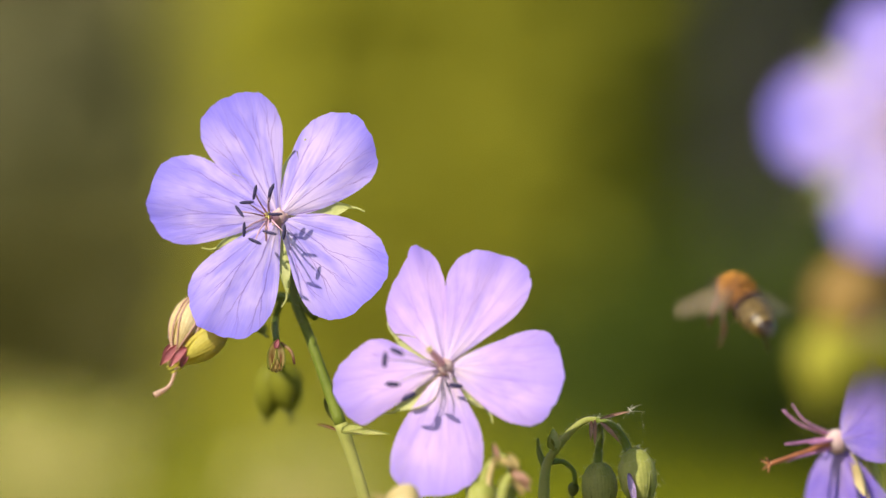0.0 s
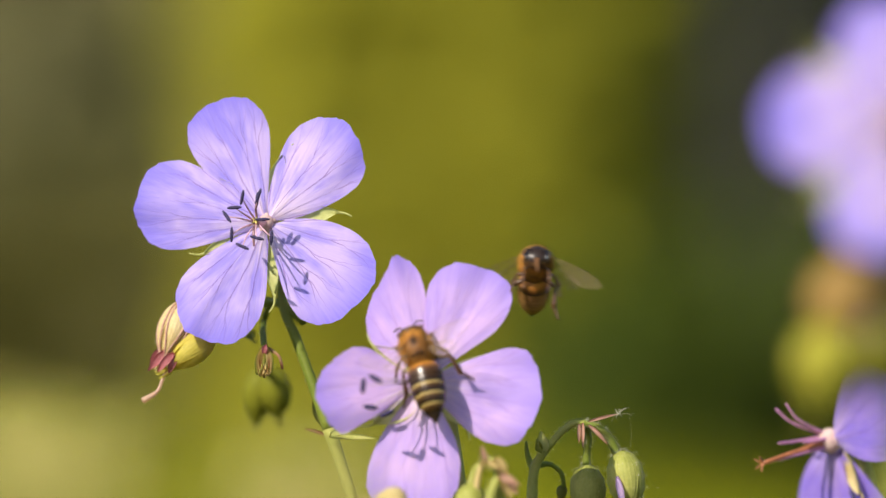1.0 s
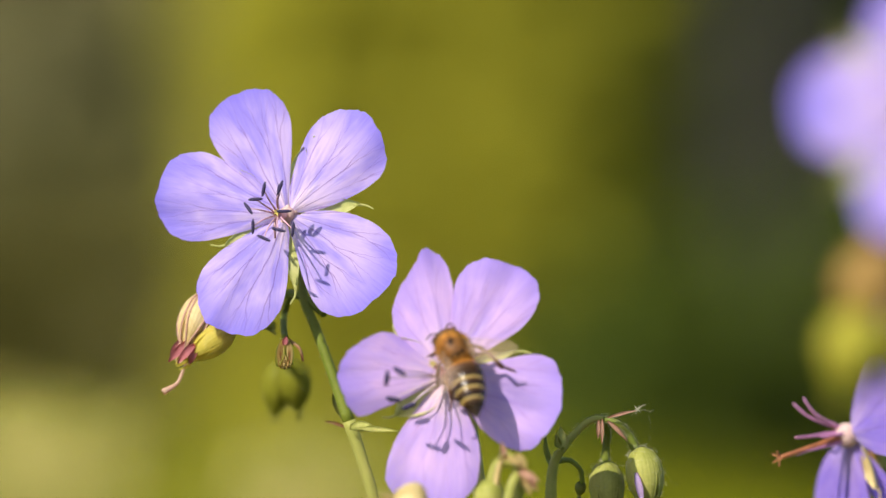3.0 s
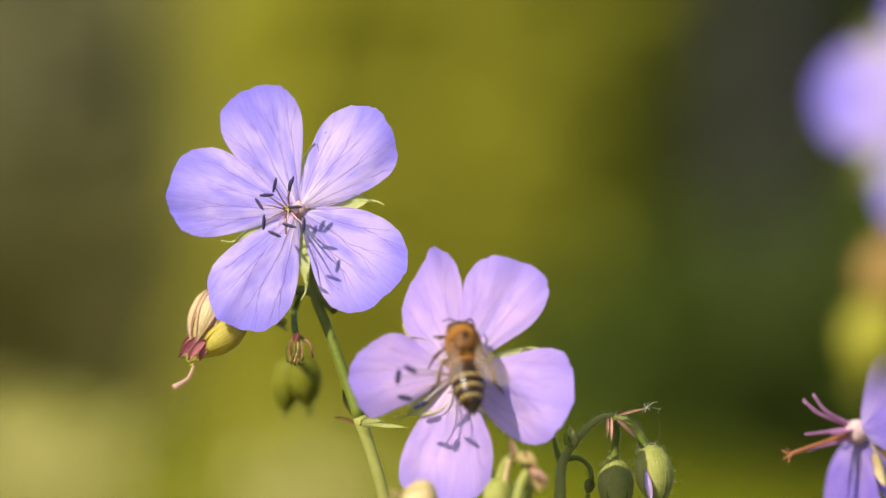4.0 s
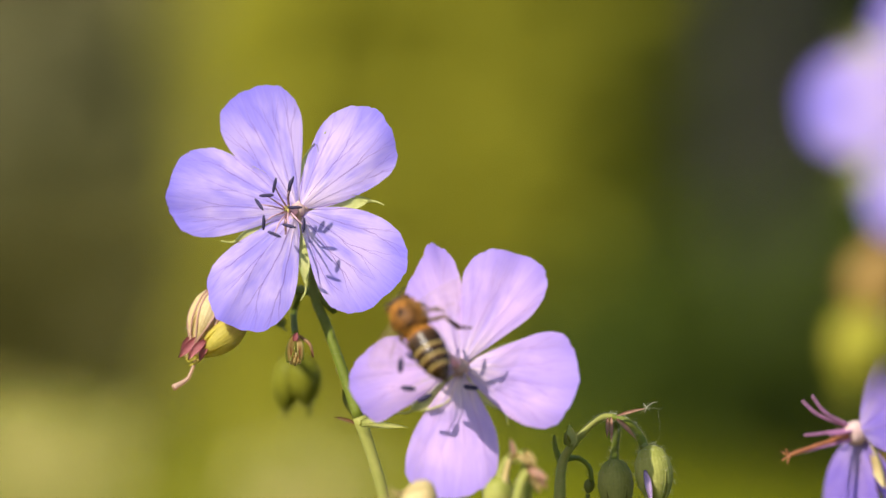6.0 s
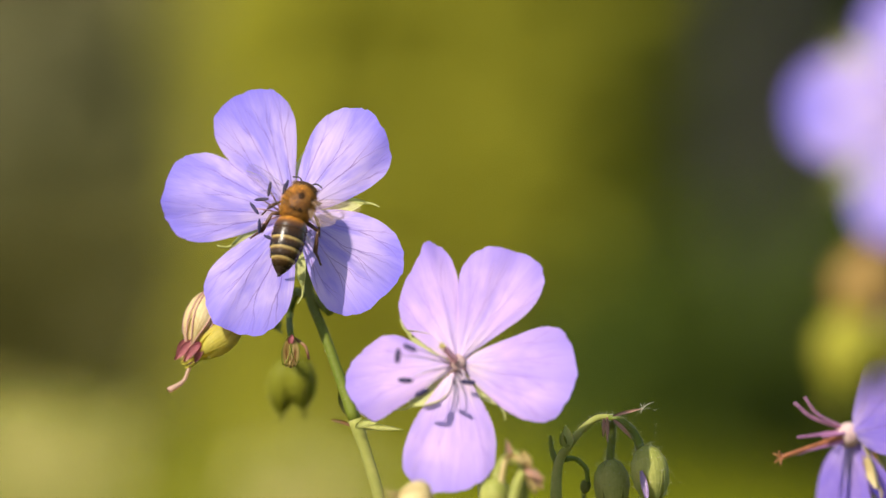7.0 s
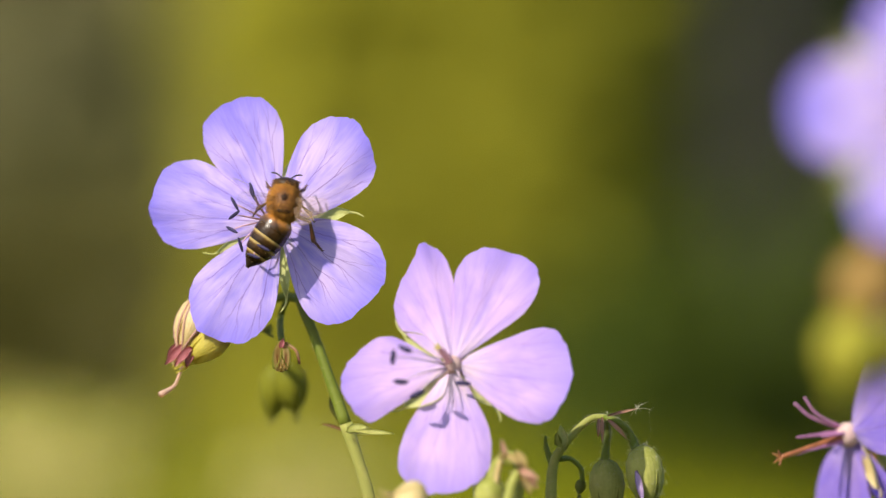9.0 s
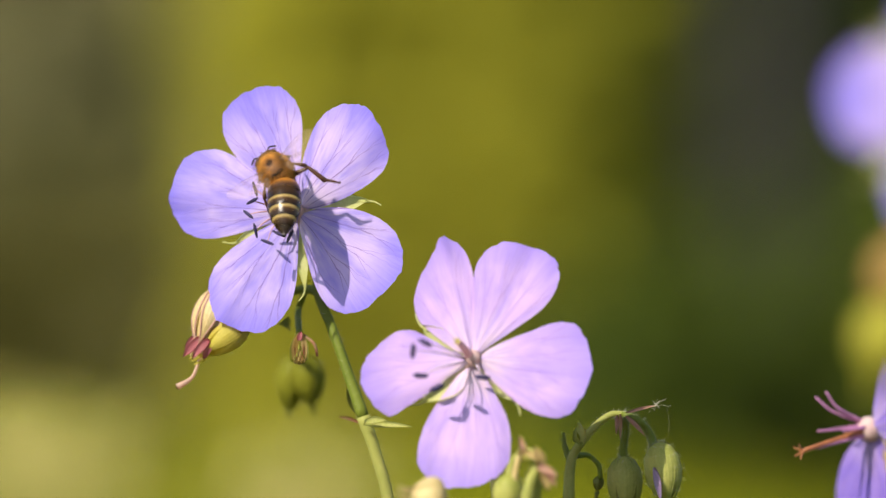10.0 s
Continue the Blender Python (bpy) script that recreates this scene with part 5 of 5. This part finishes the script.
BEE_ROWS_1 = [
    (0.0, (0.04263, 0.962, 0.64394), (-0.40, 0.74, 0.42), (0.3, -0.5, 0.8)), (0.1, (0.03911, 0.962, 0.64084), (-0.62, 0.60, 0.36), (0.3, -0.5, 0.8)), (0.2, (0.02329, 0.964, 0.64024), (-0.55, 0.62, 0.42), (0.3, -0.5, 0.8)),
    (0.3, (0.01594, 0.966, 0.63784), (-0.60, 0.60, 0.36), (0.3, -0.5, 0.8)), (0.4, (0.01162, 0.969, 0.63920), (-0.62, 0.55, 0.42), (0.3, -0.5, 0.8)), (0.5, (0.00364, 0.972, 0.63619), (-0.38, 0.62, 0.46), (0.2, -0.6, 0.7)), (0.6, (-0.00158, 0.975, 0.63532), 0, -15, 0),
    (0.7, (-0.00208, 0.9790, 0.63559), -7, -24, 0), (1.0, (-0.00383, 0.9800, 0.63516), -21, -23, 0), (1.2, (-0.00350, 0.9790, 0.63268), -1, -24, 0), (1.5, (-0.00233, 0.9780, 0.63087), 5, -24, 0), (1.7, (-0.00124, 0.9780, 0.63020), -3, -24, 0),
    (2.0, (-0.00033, 0.9790, 0.63259), -17, -15, 0), (2.3, (-0.00008, 0.9790, 0.63301), -31, -24, 5), (2.6, (0.00109, 0.9790, 0.63459), -42, -24, 10), (3.2, (0.00183, 0.9790, 0.63501), -26, -24, 8), (3.8, (0.00275, 0.9790, 0.63543), -5, -24, 12),
    (4.1, (0.00300, 0.9790, 0.63593), -7, -24, 15), (4.5, (0.00283, 0.9790, 0.63576), -22, -24, 15), (4.8, (0.00150, 0.9790, 0.63643), -53, -24, 5), (5.1, (-0.00092, 0.9800, 0.63642), -89, -24, -10), (5.4, (-0.00217, 0.9800, 0.63650), -90, -19, -10),
    (5.7, (-0.00042, 0.9790, 0.63701), -67, -24, -10), (6.1, (-0.00777, 0.972, 0.64140), -30, -20, -10), (6.45, (-0.01863, 0.978, 0.65008), -10, -15, 0), (6.8, (-0.02557, 0.9955, 0.65660), 14, -6, 0), (7.0, (-0.02167, 0.9955, 0.65660), 21, -22, 0),
    (7.2, (-0.01905, 0.9955, 0.65567), 35, -27, 0), (7.4, (-0.02405, 0.9955, 0.65728), 17, -27, 0), (7.6, (-0.02507, 0.9955, 0.65669), 11, -20, 0), (7.8, (-0.02456, 0.9955, 0.65669), 9, -6, 0), (8.0, (-0.02456, 0.9955, 0.65660), 6, -6, 0),
    (8.2, (-0.02456, 0.9955, 0.65635), 10, -6, 0), (8.4, (-0.02557, 0.9955, 0.65644), 5, -12, 0), (8.6, (-0.02617, 0.9955, 0.65635), -3, -16, 0), (8.8, (-0.02380, 0.9955, 0.65660), 9, -11, 0), (9.0, (-0.02380, 0.9955, 0.65686), 5, -6, 0),
    (9.2, (-0.02481, 0.9955, 0.65745), -8, -19, 0), (9.4, (-0.02388, 0.9955, 0.65846), 0, -25, 0), (9.7, (-0.02134, 0.9955, 0.65855), -10, -25, 0), (10.0, (-0.02496, 0.9945, 0.66159), -39, -30, 0)]
# how the abdomen swings aside and lifts on the waist, in degrees
BEND_1 = [(0.0, 0, 0), (0.55, 0, 0), (0.7, -1, -5), (1.0, -7, 0), (1.2, -1, -4), (1.5, -12, -8), (1.7, -4, -16), (2.0, -16, 0), (2.3, -15, -8),
          (2.6, -22, -6), (3.2, -13, -12), (3.8, -2, -14), (4.1, 3, -10), (4.5, -12, -3), (4.8, -30, -4), (4.95, -42, -4), (5.15, -36, -8), (5.4, -31, 0), (5.7, -19, -11),
          (6.8, 8, 6), (7.0, 7, 0), (7.2, -10, 0), (7.4, -7, 0), (7.6, -14, 0), (7.8, -16, 6), (8.0, -25, 6), (8.2, -23, 6), (8.4, -23, 0),
          (8.6, -19, 0), (8.8, -25, 0), (9.0, -31, 6), (9.2, -27, 0), (9.4, -9, 0), (9.7, -10, 0), (10.0, -32, -12)]
BEE_ROWS_2 = [
    (0.0, (-0.10547, 1.030, 0.64308), (0.70, 0.45, 0.36), (-0.3, -0.2, 1)), (0.2, (-0.07832, 1.030, 0.64439), (0.70, 0.45, 0.36), (-0.3, -0.2, 1)), (0.3, (-0.06447, 1.030, 0.64615), (0.68, 0.48, 0.40), (-0.3, -0.3, 1)),
    (0.4, (-0.04958, 1.030, 0.64746), (0.66, 0.55, 0.42), (-0.3, -0.3, 1)), (0.5, (-0.03125, 1.032, 0.65009), (0.75, 0.10, 0.42), (-0.3, 0, 1)), (0.6, (-0.02054, 1.032, 0.65404), (0.35, -0.70, 0.42), (0, 0.3, 1)),
    (0.7, (-0.01014, 1.028, 0.65638), (-0.30, -0.75, 0.45), (0.2, 0.3, 0.9)), (0.8, (0.00113, 1.022, 0.65478), (-0.40, -0.70, 0.50), (0.2, 0.4, 0.9)), (0.9, (0.00329, 1.018, 0.65199), (-0.28, -0.76, 0.50), (0.2, 0.4, 0.9)),
    (1.0, (0.01400, 1.004, 0.64770), (0.04, -0.78, 0.56), (0, 0.6, 0.8)), (1.1, (0.02410, 1.005, 0.64393), (0.28, -0.78, 0.48), (-0.1, 0.5, 0.8)), (1.2, (0.04441, 1.008, 0.62420), (0.34, -0.76, 0.48), (-0.2, 0.4, 0.9)),
    (1.3, (0.05224, 1.022, 0.61688), (0.34, -0.76, 0.45), (-0.2, 0.4, 0.9)), (1.4, (0.05347, 1.034, 0.62133), (0.25, -0.78, 0.50), (-0.1, 0.5, 0.8)), (1.5, (0.05796, 1.042, 0.62350), (0.32, -0.76, 0.46), (-0.1, 0.5, 0.8)),
    (1.6, (0.06364, 1.045, 0.62298), (0.36, -0.76, 0.46), (-0.1, 0.5, 0.8)), (1.8, (0.06542, 1.044, 0.62164), (0.36, -0.76, 0.46), (-0.1, 0.5, 0.8))]


def beat(wings, flights, rest):
    """Wing rows: a fast beat in each flight (start, end), and the poses of rest (seconds, spread, raised) at other times."""
    for w, side, fore in wings:
        rows = [(t, wing_pose(w, side, fore, spread if fore else spread * 0.8, raised)) for t, spread, raised in rest if not any(a <= t <= b for a, b in flights)]
        for start, end in flights:
            for k in range(round(start * FPS), round(end * FPS) + 1):
                up = 48 if k % 2 else -30
                rows.append((k / FPS, wing_pose(w, side, fore, 88 if fore else 70, up, 15 if k % 2 else -15)))
        walk(w, sorted(rows, key=lambda row: row[0]))


def dangle(legs, rows):
    """Legs hang below the body in flight (1) and stand out on the flower (0)."""
    for ob, side, hip in legs:
        back = -1 if hip.y > 0.0005 else 1
        walk(ob, [(t, Matrix.Translation(hip) @ Matrix.Rotation(radians(side * 16 * k), 4, "Y") @ Matrix.Rotation(radians(30 * k * back), 4, "X") @ Matrix.Translation(-hip)) for t, k in rows])


def motions():
    walk(PLANT_A, sway(BASE_A, 1.0, SWAY_A))
    walk(HEAD_A, nod(HEAD_A, HEAD_ROWS_A))
    # the bee presses the stamens of the blue flower aside
    for (ob, foot, tip), swing in zip(STAMENS_A, (42, 28, 28, 14, 8, 40, 40, 0, -10, -32)):
        out = Vector((tip.x - foot.x, tip.y - foot.y, 0)).normalized()
        splay = lambda k: (Matrix.Translation(foot) @ Matrix.Rotation(radians(swing * k), 4, "Z")
                           @ Matrix.Rotation(radians(12 * k), 4, Vector((0, 0, 1)).cross(out)) @ Matrix.Translation(-foot))
        walk(ob, [(t, splay(k)) for t, k in ((0, 0), (7.1, 0), (7.25, 0.2), (7.4, 0.9), (8.0, 0.9), (8.6, 1), (9.4, 1), (10, 0.7))])
    walk(PLANT_B, sway(BASE_B, 0.99, SWAY_C))
    stalk_at = lambda t: [np.interp(t, [r[0] for r in SWAY_C], [r[k] for r in SWAY_C]) for k in (1, 2)]
    walk(HEAD_B, nod(HEAD_B, [(t, x - stalk_at(t)[0], y - stalk_at(t)[1], roll, tip, 0) for t, x, y, roll, tip in FLOWER_B]))
    for blade, angle, rows in ((PETALS_B[4], -167, FLEX_LEFT), (PETALS_B[2], -6, FLEX_RIGHT), (PETALS_A[1], 47, FLEX_UPPER)):
        rest, axis = blade.matrix_basis.copy(), Vector((math.sin(radians(angle)), -math.cos(radians(angle)), 0))
        walk(blade, [(t, Matrix.Rotation(radians(-turn), 4, "Z") @ Matrix.Rotation(radians(fold), 4, axis) @ rest) for t, fold, turn in rows])
    walk(PLANT_C, sway(BASE_C, 1.0, SWAY_C))
    walk(PLANT_F, sway(BASE_F, 1.0, SWAY_C))
    walk(PLANT_D, sway(BASE_D, 1.0, SWAY_D))
    walk(PLANT_E, sway(BASE_E, 0.8, SWAY_E))
    walk(BEE_1, [(t, bee_pose(at, *turn) if len(turn) == 3 else flight_pose(at, *turn)) for t, at, *turn in BEE_ROWS_1])
    rest = [(t, (0.06736 + (x + 12) * K, 1.040, 0.61693 - (y + 3) * K), (0.36, -0.76, 0.46), (-0.1, 0.5, 0.8)) for t, x, y in SWAY_D if t > 1.9]
    walk(BEE_2, [(t, flight_pose(at, way, back)) for t, at, way, back in BEE_ROWS_2 + rest])
    swing = lambda yaw, rise: Matrix.Translation((0, -0.0018, -0.0003)) @ Matrix.Rotation(radians(yaw), 4, "Z") @ Matrix.Rotation(radians(rise), 4, "X") @ Matrix.Translation((0, 0.0018, 0.0003))
    walk(ABDOMEN_1, [(t, swing(yaw, rise)) for t, yaw, rise in BEND_1])
    beat(WINGS_1, ((0.0, 0.55), (5.85, 6.65)), [(0.65, 70, 35), (1.0, 75, 40), (1.5, 62, 30), (2.0, 55, 25), (2.5, 50, 22), (3.8, 30, 14), (4.5, 26, 14), (4.9, 28, 18), (5.3, 32, 20), (5.7, 36, 20), (6.3, 80, 10),
                            (6.8, 88, 35), (7.0, 88, 40), (7.2, 70, 50), (7.5, 66, 58), (8.0, 45, 68), (8.6, 62, 60), (9.0, 80, 55), (9.2, 90, 30), (9.4, 42, 74), (9.7, 62, 50), (10.0, 65, 40)])
    beat(WINGS_2, ((0.0, 1.7),), [(2.0, 25, 8), (10.0, 25, 8)])
    dangle(LEGS_1, [(0, 1), (0.4, 1), (0.6, 0), (5.7, 0), (6.0, 0.9), (6.5, 0.9), (6.8, 0), (10, 0)])
    dangle(LEGS_2, [(0, 1), (1.4, 1), (1.8, 0.2), (10, 0.2)])


motions()
